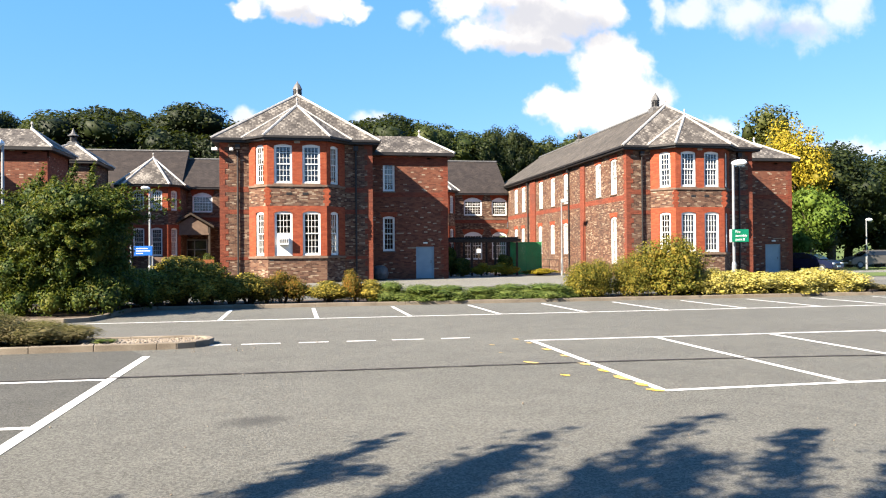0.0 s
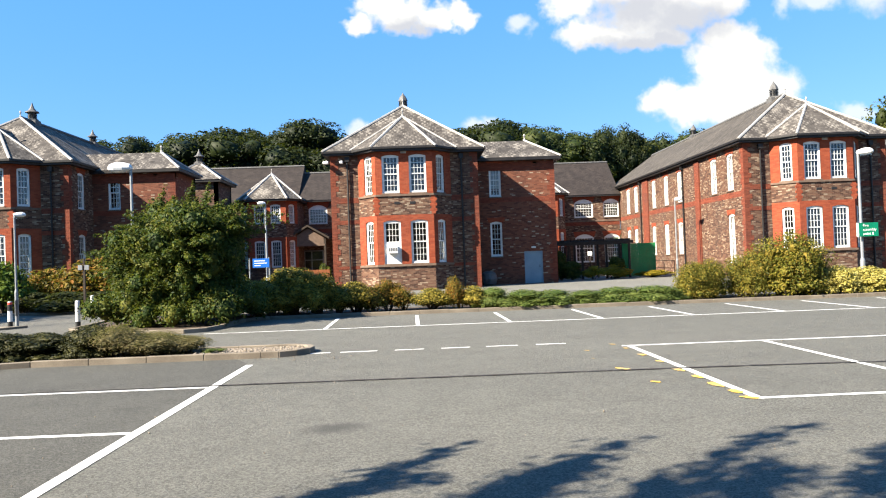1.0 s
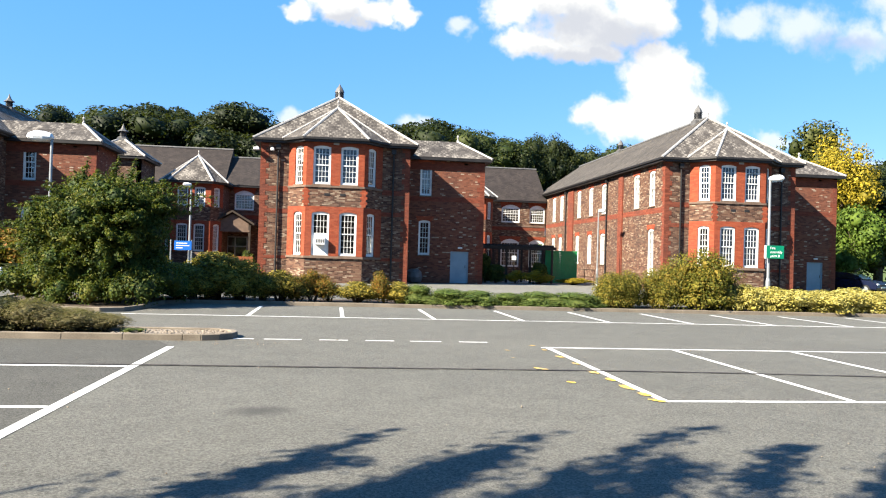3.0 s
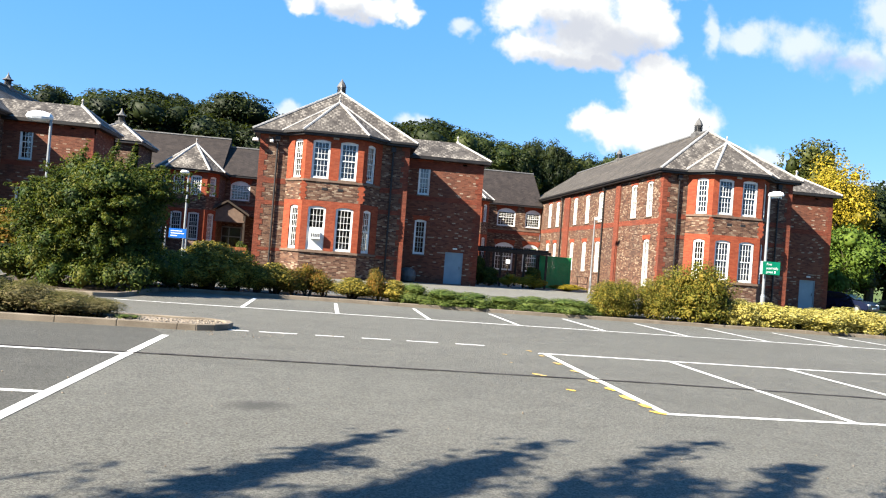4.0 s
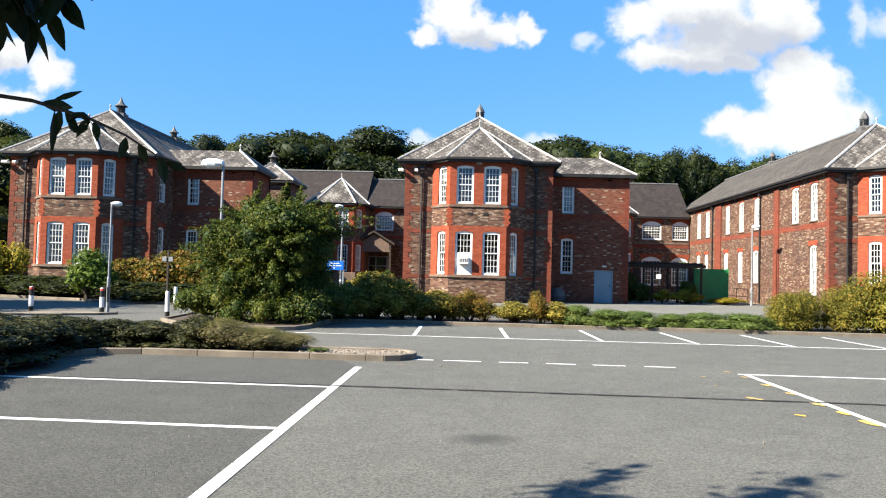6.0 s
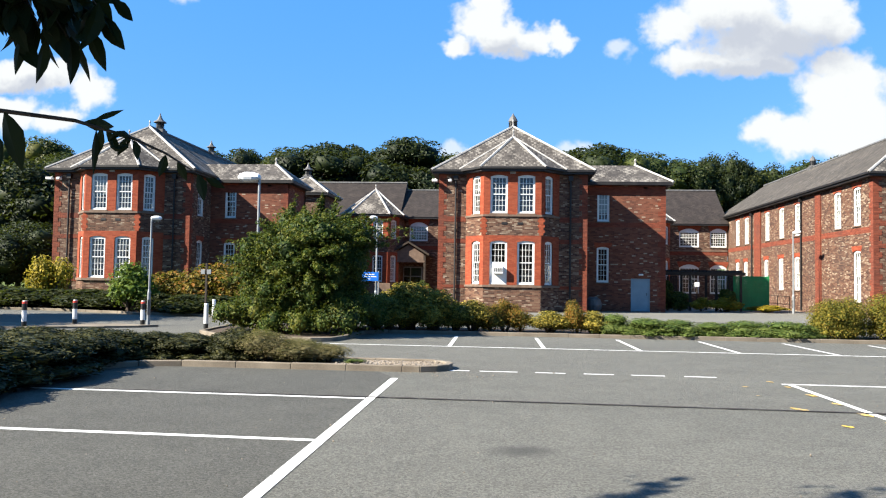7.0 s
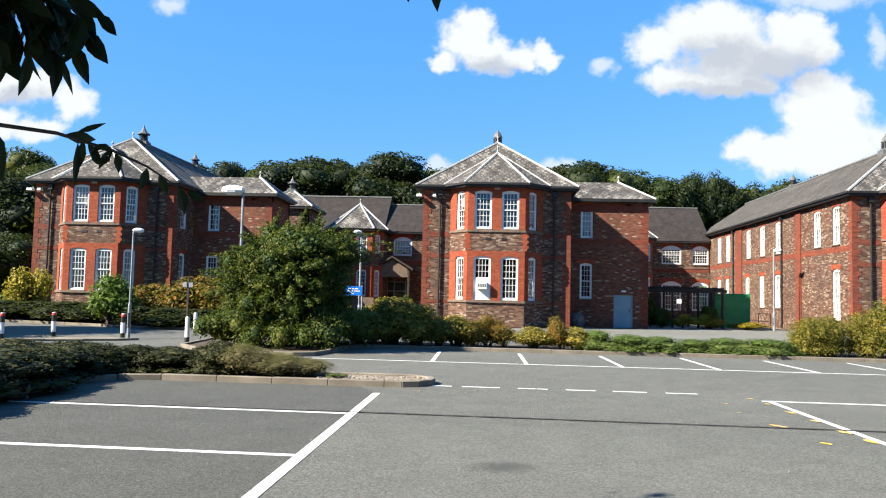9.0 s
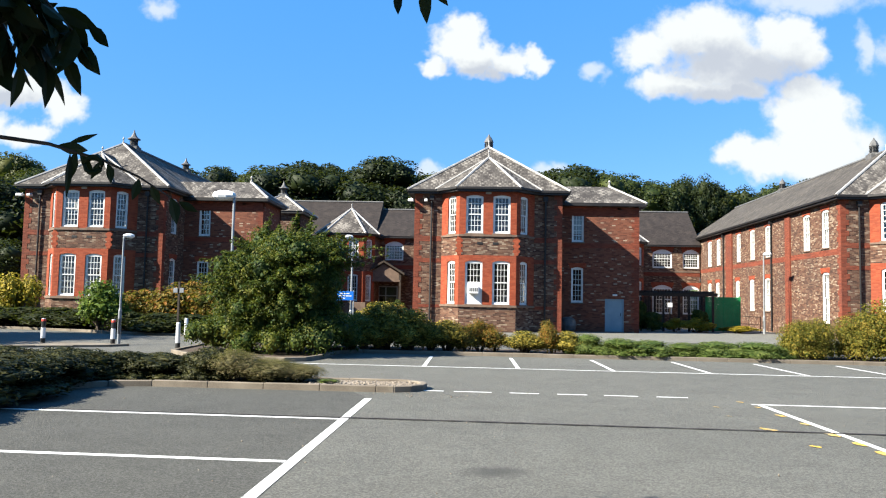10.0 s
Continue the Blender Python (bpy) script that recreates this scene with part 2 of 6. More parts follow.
def make_line(name, col, worn=0.45):
    """Road paint, worn through to the tarmac in specks."""
    m, n, b = material(name, 0.75)
    p = place(n)
    f = n.math("ADD", n.math("MULTIPLY", n.noise(p, 45.0, 3.0).outputs[0], 0.6), n.math("MULTIPLY", n.noise(p, 3.0, 3.0).outputs[0], 0.5))
    dull = n.mix(n.noise(p, 1.2, 3.0).outputs[0], col, tuple(c * 0.78 for c in col))
    set_colour(n, b, n.mix(n.grey(f, 0.66 - worn * 0.1, 0.74), dull, (0.14, 0.14, 0.135)))
    return m


ASPHALT = make_asphalt("tarmac")
PALE_TARMAC = make_asphalt("pale_tarmac", 1.35)
TRENCH = speckled("tar_seam", (0.014, 0.011, 0.01), (0.045, 0.034, 0.03), 6.0, 60.0, 0.9)
DARK_ASPHALT = make_asphalt("dark_tarmac", 0.66)
LINE_WHITE = make_line("white_road_paint", (0.66, 0.66, 0.64))
LINE_YELLOW = make_line("yellow_road_paint", (0.62, 0.4, 0.06), 1.8)
BROWN = make_brick("brown_brick", ((0.05, (0.072, 0.034, 0.025)), (0.3, (0.135, 0.063, 0.042)), (0.58, (0.19, 0.094, 0.06)), (0.82, (0.24, 0.142, 0.095)), (0.98, (0.42, 0.32, 0.235))), (0.2, 0.145, 0.108), 0.6, 0.4)
WING_BRICK = make_brick("wing_brick", ((0.05, (0.15, 0.05, 0.032)), (0.5, (0.25, 0.085, 0.05)), (0.93, (0.28, 0.105, 0.062)), (0.965, (0.48, 0.37, 0.28))), (0.18, 0.1, 0.07), 0.3, 0.3)
RED = make_brick("red_brick", ((0.1, (0.33, 0.062, 0.028)), (0.9, (0.45, 0.1, 0.045))), (0.32, 0.095, 0.05), 0.5, 0.2)
BAND = make_brick("band_brick", ((0.1, (0.2, 0.046, 0.026)), (0.9, (0.31, 0.078, 0.042))), (0.2, 0.08, 0.05), 0.5, 0.3)
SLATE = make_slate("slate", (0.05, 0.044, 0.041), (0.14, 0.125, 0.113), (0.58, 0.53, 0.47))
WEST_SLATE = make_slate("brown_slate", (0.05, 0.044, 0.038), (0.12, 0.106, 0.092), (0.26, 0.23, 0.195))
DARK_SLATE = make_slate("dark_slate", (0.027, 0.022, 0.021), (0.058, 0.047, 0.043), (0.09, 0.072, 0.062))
LEAD = speckled("lead", (0.3, 0.29, 0.28), (0.55, 0.53, 0.51), 4.0, 50.0, 0.6)
DULL_LEAD = speckled("dull_lead", (0.07, 0.07, 0.074), (0.17, 0.165, 0.16), 4.0, 50.0, 0.6)
STONE = speckled("stone", (0.12, 0.08, 0.06), (0.22, 0.15, 0.11), 3.0, 60.0, 0.85)
GUTTER = speckled("black_gutter", (0.012, 0.011, 0.012), (0.03, 0.027, 0.026), 3.0, 60.0, 0.5)
WHITE = speckled("white_gloss_paint", (0.52, 0.52, 0.505), (0.66, 0.66, 0.645), 3.0, 60.0, 0.4, 0.1)
BLIND = speckled("white_blind", (0.4, 0.4, 0.39), (0.55, 0.55, 0.53), 2.0, 40.0, 0.8, 0.1)
# rooms behind the windows: interior darkness is put into the colour
UNLIT_ROOM = speckled("unlit_room_colour", (0.05, 0.047, 0.042), (0.1, 0.095, 0.085), 1.0, 20.0, 0.9)
GLASS = make_glass()
DOOR_BLUE = speckled("blue_grey_paint", (0.2, 0.3, 0.37), (0.27, 0.38, 0.45), 2.0, 60.0, 0.5)
GALV = speckled("galvanised_steel", (0.26, 0.28, 0.3), (0.4, 0.42, 0.44), 4.0, 60.0, 0.5, 0.1, 0.4)
LAMP_SHELL = speckled("lamp_shell", (0.5, 0.52, 0.53), (0.66, 0.67, 0.68), 5.0, 60.0, 0.45, 0.1)
KERB = speckled("kerb_concrete", (0.13, 0.105, 0.08), (0.29, 0.245, 0.19), 1.4, 70.0, 0.9, 0.5)
SOIL = speckled("soil", (0.05, 0.035, 0.025), (0.12, 0.085, 0.06), 3.0, 40.0, 0.95, 1.0)
GRAVEL = speckled("gravel", (0.13, 0.1, 0.075), (0.4, 0.34, 0.27), 28.0, 60.0, 0.9, 1.0)
GRASS = speckled("grass", (0.05, 0.085, 0.018), (0.13, 0.175, 0.04), 0.5, 30.0, 0.9, 0.8)
BARK = speckled("bark", (0.05, 0.038, 0.028), (0.13, 0.1, 0.075), 6.0, 40.0, 0.9, 0.8)
TIMBER = speckled("dark_timber", (0.025, 0.018, 0.013), (0.06, 0.042, 0.03), 3.0, 40.0, 0.7)
ORANGE_WOOD = speckled("orange_wood", (0.2, 0.062, 0.022), (0.3, 0.1, 0.034), 2.0, 40.0, 0.6)
BLACK = speckled("black_paint", (0.012, 0.012, 0.013), (0.03, 0.03, 0.03), 3.0, 50.0, 0.5)
SIGN_RED = speckled("red_paint", (0.45, 0.04, 0.03), (0.6, 0.07, 0.05), 3.0, 50.0, 0.5)
SIGN_BLUE = speckled("blue_sign", (0.01, 0.13, 0.55), (0.015, 0.17, 0.65), 3.0, 50.0, 0.4, 0.05)
SIGN_GREEN = speckled("green_sign", (0.0, 0.2, 0.11), (0.0, 0.25, 0.14), 3.0, 50.0, 0.4, 0.05)
SIGN_WHITE = speckled("white_sign", (0.55, 0.55, 0.55), (0.62, 0.62, 0.62), 3.0, 50.0, 0.4, 0.05)
GREEN_MESH = speckled("green_mesh", (0.012, 0.2, 0.062), (0.02, 0.3, 0.09), 2.0, 30.0, 0.6)
LEAF_TREE = make_leaf("leaf_tree", (0.013, 0.033, 0.008), (0.036, 0.074, 0.013), (0.085, 0.132, 0.022), (0.22, 0.22, 0.036))
LEAF_WOOD = make_leaf("leaf_wood", (0.012, 0.024, 0.008), (0.032, 0.054, 0.013), (0.08, 0.1, 0.022), gloss=0.6, through=0.2)
LEAF_DARK = make_leaf("leaf_dark", (0.008, 0.016, 0.007), (0.02, 0.034, 0.011), (0.048, 0.064, 0.017), gloss=0.6, through=0.2)
LEAF_OLIVE = make_leaf("leaf_olive", (0.028, 0.042, 0.01), (0.066, 0.083, 0.018), (0.14, 0.145, 0.032), gloss=0.6, through=0.2)
LEAF_YELLOW = make_leaf("leaf_yellow", (0.13, 0.12, 0.016), (0.42, 0.33, 0.03), (0.75, 0.55, 0.05), gloss=0.6)
LEAF_PALE = make_leaf("leaf_pale", (0.3, 0.27, 0.05), (0.66, 0.55, 0.12), (0.9, 0.8, 0.28))
LEAF_BRONZE = make_leaf("leaf_bronze", (0.045, 0.055, 0.012), (0.13, 0.12, 0.022), (0.28, 0.2, 0.026), (0.4, 0.17, 0.03))
LEAF_HEDGE = make_leaf("leaf_hedge", (0.05, 0.06, 0.014), (0.15, 0.145, 0.028), (0.38, 0.31, 0.055), (0.72, 0.54, 0.09))
LEAF_LAUREL = make_leaf("leaf_laurel", (0.014, 0.022, 0.008), (0.03, 0.045, 0.013), (0.08, 0.085, 0.02))
LEAF_TALL = make_leaf("leaf_tall", (0.07, 0.085, 0.015), (0.13, 0.145, 0.022), (0.27, 0.245, 0.034), (0.42, 0.3, 0.05))
LEAF_LOW = make_leaf("leaf_low", (0.06, 0.11, 0.025), (0.14, 0.21, 0.045), (0.26, 0.31, 0.08))
LEAF_JUNIPER = make_leaf("leaf_juniper", (0.011, 0.015, 0.005), (0.03, 0.036, 0.01), (0.095, 0.09, 0.024), through=0.06)
LEAF_LAVENDER = make_leaf("leaf_lavender", (0.11, 0.11, 0.05), (0.25, 0.22, 0.1), (0.42, 0.34, 0.17))
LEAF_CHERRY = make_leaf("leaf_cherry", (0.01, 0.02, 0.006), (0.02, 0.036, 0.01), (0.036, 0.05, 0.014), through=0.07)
LEAF_LIME = make_leaf("leaf_lime", (0.05, 0.1, 0.014), (0.11, 0.19, 0.025), (0.2, 0.29, 0.045))


# ---- mesh tools ----
def thing(name, x, y, z, label, category, group="", turn=0.0):
    ob = new(name)
    ob.empty_display_size = 0.2
    ob.matrix_basis = pose(x, y, z, 0, 0, turn)
    return tagged(ob, label, category, group)


def mesh_of(name, bm, mat):
    me = bpy.data.meshes.new(name)
    bm.to_mesh(me)
    bm.free()
    me.materials.append(mat)
    return me


def part(name, bm, mat, parent, label=""):
    me = bm if isinstance(bm, bpy.types.Mesh) else mesh_of(name, bm, mat)
    ob = new(name, me)
    ob.parent = parent
    return tagged(ob, label)


def setting(name, bm, mat, label, category):
    me = bm if isinstance(bm, bpy.types.Mesh) else mesh_of(name, bm, mat)
    return tagged(new(name, me), label, category, kind="structure")


def box(bm, x0, x1, y0, y1, z0, z1, bevel=0.0):
    vs = [bm.verts.new((x, y, z)) for z in (z0, z1) for x, y in ((x0, y0), (x1, y0), (x1, y1), (x0, y1))]
    fs = [bm.faces.new([vs[i] for i in q]) for q in ((3, 2, 1, 0), (4, 5, 6, 7), (0, 1, 5, 4), (1, 2, 6, 5), (2, 3, 7, 6), (3, 0, 4, 7))]
    if bevel:
        es = list({e for f in fs for e in f.edges})
        bmesh.ops.bevel(bm, geom=es, offset=bevel, segments=1, affect="EDGES")
    return bm


def boxes(*args, bevel=0.0):
    bm = bmesh.new()
    for a in args:
        box(bm, *a, bevel=bevel)
    return bm


def tube(bm, pts, radii, sides=6, caps=True):
    """A round bar through pts with a radius at each."""
    rings = []
    pts = [Vector(p) for p in pts]
    if not isinstance(radii, (list, tuple)):
        radii = [radii] * len(pts)
    for i, p in enumerate(pts):
        d = (pts[min(i + 1, len(pts) - 1)] - pts[max(i - 1, 0)]).normalized()
        a = d.cross(Vector((0, 0, 1)) if abs(d.z) < 0.9 else Vector((1, 0, 0))).normalized()
        b = d.cross(a)
        rings.append([bm.verts.new(p + (a * math.cos(k * math.tau / sides) + b * math.sin(k * math.tau / sides)) * radii[i]) for k in range(sides)])
    for r, s in zip(rings, rings[1:]):
        for k in range(sides):
            bm.faces.new((r[k], r[(k + 1) % sides], s[(k + 1) % sides], s[k]))
    if caps:
        bm.faces.new(rings[0][::-1])
        bm.faces.new(rings[-1])
    return bm


def lathe(bm, profile, sides=12, cx=0.0, cy=0.0):
    """Turned round the upright axis: profile of (radius, height)."""
    rings = [[bm.verts.new((cx + r * math.cos(k * math.tau / sides), cy + r * math.sin(k * math.tau / sides), z)) for k in range(sides)] for r, z in profile]
    for r, s in zip(rings, rings[1:]):
        for k in range(sides):
            bm.faces.new((r[k], r[(k + 1) % sides], s[(k + 1) % sides], s[k]))
    bm.faces.new(rings[0][::-1])
    bm.faces.new(rings[-1])
    return bm


def solid(bm, verts, faces):
    vs = [bm.verts.new(v) for v in verts]
    for f in faces:
        bm.faces.new([vs[i] for i in f])
    return bm


def wall(bm, p0, p1, z0, z1, holes=(), thick=0.3, out=0.0):
    """A wall from p0 to p1 in the plan, its outer face to the right of that way, with holes (along0, along1, z0, z1) right through."""
    a, b = Vector((*p0, 0)), Vector((*p1, 0))
    d = (b - a).normalized()
    o = Vector((d.y, -d.x, 0))
    long = (b - a).length
    us = sorted({0.0, long, *(h[0] for h in holes), *(h[1] for h in holes)})
    zs = sorted({z0, z1, *(h[2] for h in holes), *(h[3] for h in holes)})
    us, zs = [u for u in us if 0 <= u <= long], [z for z in zs if z0 <= z <= z1]

    def pt(u, z, inner):
        return a + d * u + o * (out - (thick if inner else 0)) + Vector((0, 0, z))

    def quad(*q):
        bm.faces.new([bm.verts.new(v) for v in q])

    for u0, u1 in zip(us, us[1:]):
        for w0, w1 in zip(zs, zs[1:]):
            mu, mz = (u0 + u1) / 2, (w0 + w1) / 2
            if any(h[0] < mu < h[1] and h[2] < mz < h[3] for h in holes):
                continue
            quad(pt(u0, w0, 0), pt(u1, w0, 0), pt(u1, w1, 0), pt(u0, w1, 0))
            quad(pt(u1, w0, 1), pt(u0, w0, 1), pt(u0, w1, 1), pt(u1, w1, 1))
    for h0, h1, k0, k1 in holes:
        h0, h1, k0, k1 = max(h0, 0), min(h1, long), max(k0, z0), min(k1, z1)
        if k0 >= k1 or h0 >= h1:
            continue
        quad(pt(h0, k0, 0), pt(h0, k1, 0), pt(h0, k1, 1), pt(h0, k0, 1))
        quad(pt(h1, k1, 0), pt(h1, k0, 0), pt(h1, k0, 1), pt(h1, k1, 1))
        quad(pt(h0, k1, 0), pt(h1, k1, 0), pt(h1, k1, 1), pt(h0, k1, 1))
        if k0 > z0:
            quad(pt(h1, k0, 0), pt(h0, k0, 0), pt(h0, k0, 1), pt(h1, k0, 1))
    quad(pt(0, z0, 1), pt(0, z0, 0), pt(0, z1, 0), pt(0, z1, 1))
    quad(pt(long, z0, 0), pt(long, z0, 1), pt(long, z1, 1), pt(long, z1, 0))
    quad(pt(0, z1, 0), pt(long, z1, 0), pt(long, z1, 1), pt(0, z1, 1))
    return bm


def on_wall(p0, p1, along, z):
    """The pose of a thing set in a wall: x along it, y inwards."""
    a, b = Vector((*p0, 0)), Vector((*p1, 0))
    d = (b - a).normalized()
    m = Matrix(((d.x, -d.y, 0, 0), (d.y, d.x, 0, 0), (0, 0, 1, 0), (0, 0, 0, 1)))
    return Matrix.Translation(a + d * along + Vector((0, 0, z))) @ m


# ---- windows ----
MADE = {}


def arc_height(x, half, rise):
    return rise * (1 - (x / half) ** 2)


def window_meshes(w, h, rise, cols, rows, blind):
    """Meshes of one sash window, its foot in the middle of its outer edge."""
    key = (round(w, 2), round(h, 2), rise, cols, rows)
    if key in MADE:
        return MADE[key]
    half, f, hc = w / 2, 0.075, h - rise
    frame_bm = boxes((-half, -half + f, 0.05, 0.16, 0, hc), (half - f, half, 0.05, 0.16, 0, hc), (-half + f, half - f, 0.05, 0.16, 0, f * 1.2))
    seg = 10
    for i in range(seg):
        x0, x1 = -half + w * i / seg, -half + w * (i + 1) / seg
        t0, t1 = hc + arc_height(x0, half, rise), hc + arc_height(x1, half, rise)
        lo = hc - f
        vs = [(x0, 0.05, lo), (x1, 0.05, lo), (x1, 0.05, t1), (x0, 0.05, t0), (x0, 0.16, lo), (x1, 0.16, lo), (x1, 0.16, t1), (x0, 0.16, t0)]
        solid(frame_bm, vs, ((0, 1, 2, 3), (7, 6, 5, 4), (0, 4, 5, 1), (3, 2, 6, 7)))
    arch_bm = bmesh.new()
    over = 0.26
    for i in range(seg):
        x0, x1 = -half + w * i / seg, -half + w * (i + 1) / seg
        b0, b1 = hc + arc_height(x0, half, rise), hc + arc_height(x1, half, rise)
        t = h + over
        vs = [(x0, -0.014, b0), (x1, -0.014, b1), (x1, -0.014, t), (x0, -0.014, t), (x0, 0.12, b0), (x1, 0.12, b1), (x1, 0.12, t), (x0, 0.12, t)]
        solid(arch_bm, vs, ((0, 1, 2, 3), (7, 6, 5, 4), (0, 4, 5, 1), (2, 6, 7, 3)))
    solid(arch_bm, [(-half - 0.12, -0.014, h), (-half, -0.014, h - rise), (-half, -0.014, h + over), (-half - 0.2, -0.014, h + over)], ((0, 1, 2, 3),))
    solid(arch_bm, [(half, -0.014, h - rise), (half + 0.12, -0.014, h), (half + 0.2, -0.014, h + over), (half, -0.014, h + over)], ((0, 1, 2, 3),))
    mid = h * 0.5

    def sash(z0, z1, y):
        bm = boxes((-half + f, -half + f + 0.045, y, y + 0.04, z0, z1), (half - f - 0.045, half - f, y, y + 0.04, z0, z1),
                   (-half + f, half - f, y, y + 0.04, z0, z0 + 0.06), (-half + f, half - f, y, y + 0.04, z1 - 0.055, z1))
        x0, x1, bar = -half + f + 0.045, half - f - 0.045, 0.012
        for c in range(1, cols):
            x = x0 + (x1 - x0) * c / cols
            box(bm, x - bar, x + bar, y + 0.005, y + 0.035, z0, z1)
        for r in range(1, rows):
            z = z0 + 0.06 + (z1 - z0 - 0.115) * r / rows
            box(bm, x0, x1, y + 0.006, y + 0.034, z - bar, z + bar)
        return bm

    def pane(z0, z1, y):
        return solid(bmesh.new(), [(-half + f, y, z0), (half - f, y, z0), (half - f, y, z1), (-half + f, y, z1)], ((0, 1, 2, 3),))

    made = {
        "frame": mesh_of("window", frame_bm, WHITE),
        "arch": mesh_of("brick_arch", arch_bm, RED),
        "sill": mesh_of("sill", boxes((-half - 0.05, half + 0.05, -0.07, 0.1, -0.08, 0.0), bevel=0.01), STONE),
        "upper": mesh_of("upper_sash", sash(mid - 0.03, hc - 0.02, 0.075), WHITE),
        "lower": mesh_of("lower_sash", sash(0.08, mid + 0.03, 0.118), WHITE),
        "pane_upper": mesh_of("pane", pane(mid, hc - 0.03, 0.097), GLASS),
        "pane_lower": mesh_of("pane", pane(0.1, mid, 0.14), GLASS),
    }
    MADE[key] = made
    return made


def curtain_mesh(w, z0, z1):
    """A hanging blind with slight folds, behind the glass."""
    key = ("blind", round(w, 2), round(z0, 2), round(z1, 2))
    if key not in MADE:
        bm = bmesh.new()
        k = 8
        lo = [bm.verts.new((-w / 2 + w * i / k, 0.25 + 0.03 * (i % 2), z0)) for i in range(k + 1)]
        hi = [bm.verts.new((-w / 2 + w * i / k, 0.25 + 0.03 * (i % 2), z1)) for i in range(k + 1)]
        for i in range(k):
            bm.faces.new((lo[i], lo[i + 1], hi[i + 1], hi[i]))
        MADE[key] = mesh_of("blind", bm, BLIND)
    return MADE[key]


def window(parent, m, w, h, rise=0.1, cols=4, rows=3, blind=0.0, arch=True, panel=0.0):
    made = window_meshes(w, h, rise, cols, rows, blind)
    ob = part("window", made["frame"], None, parent)
    ob.matrix_basis = m
    if arch:
        part("brick_arch", made["arch"], None, ob)
    part("sill", made["sill"], None, ob)
    part("upper_sash", made["upper"], None, ob)
    part("pane", made["pane_upper"], None, ob).visible_shadow = False
    if not panel:
        part("lower_sash", made["lower"], None, ob)
        part("pane", made["pane_lower"], None, ob).visible_shadow = False
    if blind:
        part("blind", curtain_mesh(w - 0.1, h * (1 - blind), h - 0.03), None, ob)
    return ob


# ---- ground ----
def sheet(pts, z):
    bm = bmesh.new()
    bm.faces.new([bm.verts.new((x, y, z)) for x, y in pts])
    return bm


def rect(x0, x1, y0, y1):
    return ((x0, y0), (x1, y0), (x1, y1), (x0, y1))


def ground_sheet():
    """Grassland out to the horizon, rising to a wooded hill behind the buildings."""
    bm = bmesh.new()
    xs = [-2500, -400, -200, -120, -60, -30, 0, 30, 60, 120, 200, 400, 2500]
    ys = [-2500, -300, -60, 0, 40, 78, 95, 115, 140, 180, 260, 2500]
    lift = {-2500: 0, -300: 0, -60: 0, 0: 0, 40: 0, 78: 0, 95: 0.8, 115: 2.5, 140: 5.0, 180: 8.0, 260: 10.0, 2500: 10.0}
    grid = [[bm.verts.new((x, y, -0.06 + lift[y])) for x in xs] for y in ys]
    for r, s in zip(grid, grid[1:]):
        for k in range(len(xs) - 1):
            bm.faces.new((r[k], r[k + 1], s[k + 1], s[k]))
    return bm


setting("ground", ground_sheet(), GRASS, "rough mown grass reaching to the wooded hill", "grass")
setting("road", sheet(rect(-60, 75, -40, 42.3), 0.0), ASPHALT, "worn grey tarmac of a car park", "car park")
setting("pavement", sheet(rect(-4, 33, 34.5, 42.2), 0.012), PALE_TARMAC, "pale tarmac path along the brick buildings", "path")
setting("forecourt", sheet(rect(-26, 33, 42.2, 74), 0.004), PALE_TARMAC, "pale tarmac yard between brick wings", "yard")
setting("far_road", sheet(rect(33, 90, 46.5, 52), 0.01), PALE_TARMAC, "pale tarmac road beside the buildings", "road")
setting("island", sheet([(-17.5, 20.9), (-14.6, 21.3), (-12.0, 22.9), (-11.7, 23.5), (-13.2, 24.0), (-17.5, 23.2)], 0.05), KERB, "low tan paved island with bollards", "paving")
setting("verge", sheet(rect(33.5, 75, 39.5, 46.3), 0.02), GRASS, "sunlit mown grass verge", "grass")
setting("lawn", sheet(rect(-60, -17, 37.5, 43.5), 0.02), GRASS, "mown lawn before the brick wing", "grass")


setting("bay_surface", sheet([(-2.2, 1.5), (-2.2, 12.1), (-2.6, 12.95), (-7.4, 12.9), (-7.35, 1.5)], 0.003), DARK_ASPHALT, "darker tarmac of the end parking bays", "parking bay")


def marking(pts, name, mat, label, category="road marking", z=0.006):
    return setting(name, sheet(pts, z), mat, label, category)


def bar(x0, y0, x1, y1, w=0.1):
    d = Vector((x1 - x0, y1 - y0, 0)).normalized()
    o = Vector((-d.y, d.x, 0)) * w / 2
    return [(x0 - o.x, y0 - o.y), (x1 - o.x, y1 - o.y), (x1 + o.x, y1 + o.y), (x0 + o.x, y0 + o.y)]


WHITE_LINE = "worn white painted parking line on tarmac"
for k in range(-1, 13):
    x = -1.79 + 2.345 * k
    if k >= 0:
        marking(bar(x, 18.62, x - 0.05, 22.2), "parking_line", LINE_WHITE, WHITE_LINE)
marking(bar(-4.8, 18.55, 27, 18.55), "parking_line", LINE_WHITE, WHITE_LINE)
for x in (4.27, 6.64, 8.95, 11.3):
    marking(bar(x, 7.64, x, 12.62), "parking_line", LINE_WHITE, WHITE_LINE)
marking(bar(4.22, 7.58, 12.5, 7.58), "parking_line", LINE_WHITE, WHITE_LINE)
marking(bar(4.15, 12.68, 14, 12.58), "parking_line", LINE_WHITE, WHITE_LINE)
marking(bar(-2.2, 2.5, -2.2, 12.1, 0.12), "parking_line", LINE_WHITE, WHITE_LINE)
marking(bar(-7.05, 9.93, -2.27, 9.88), "parking_line", LINE_WHITE, WHITE_LINE)
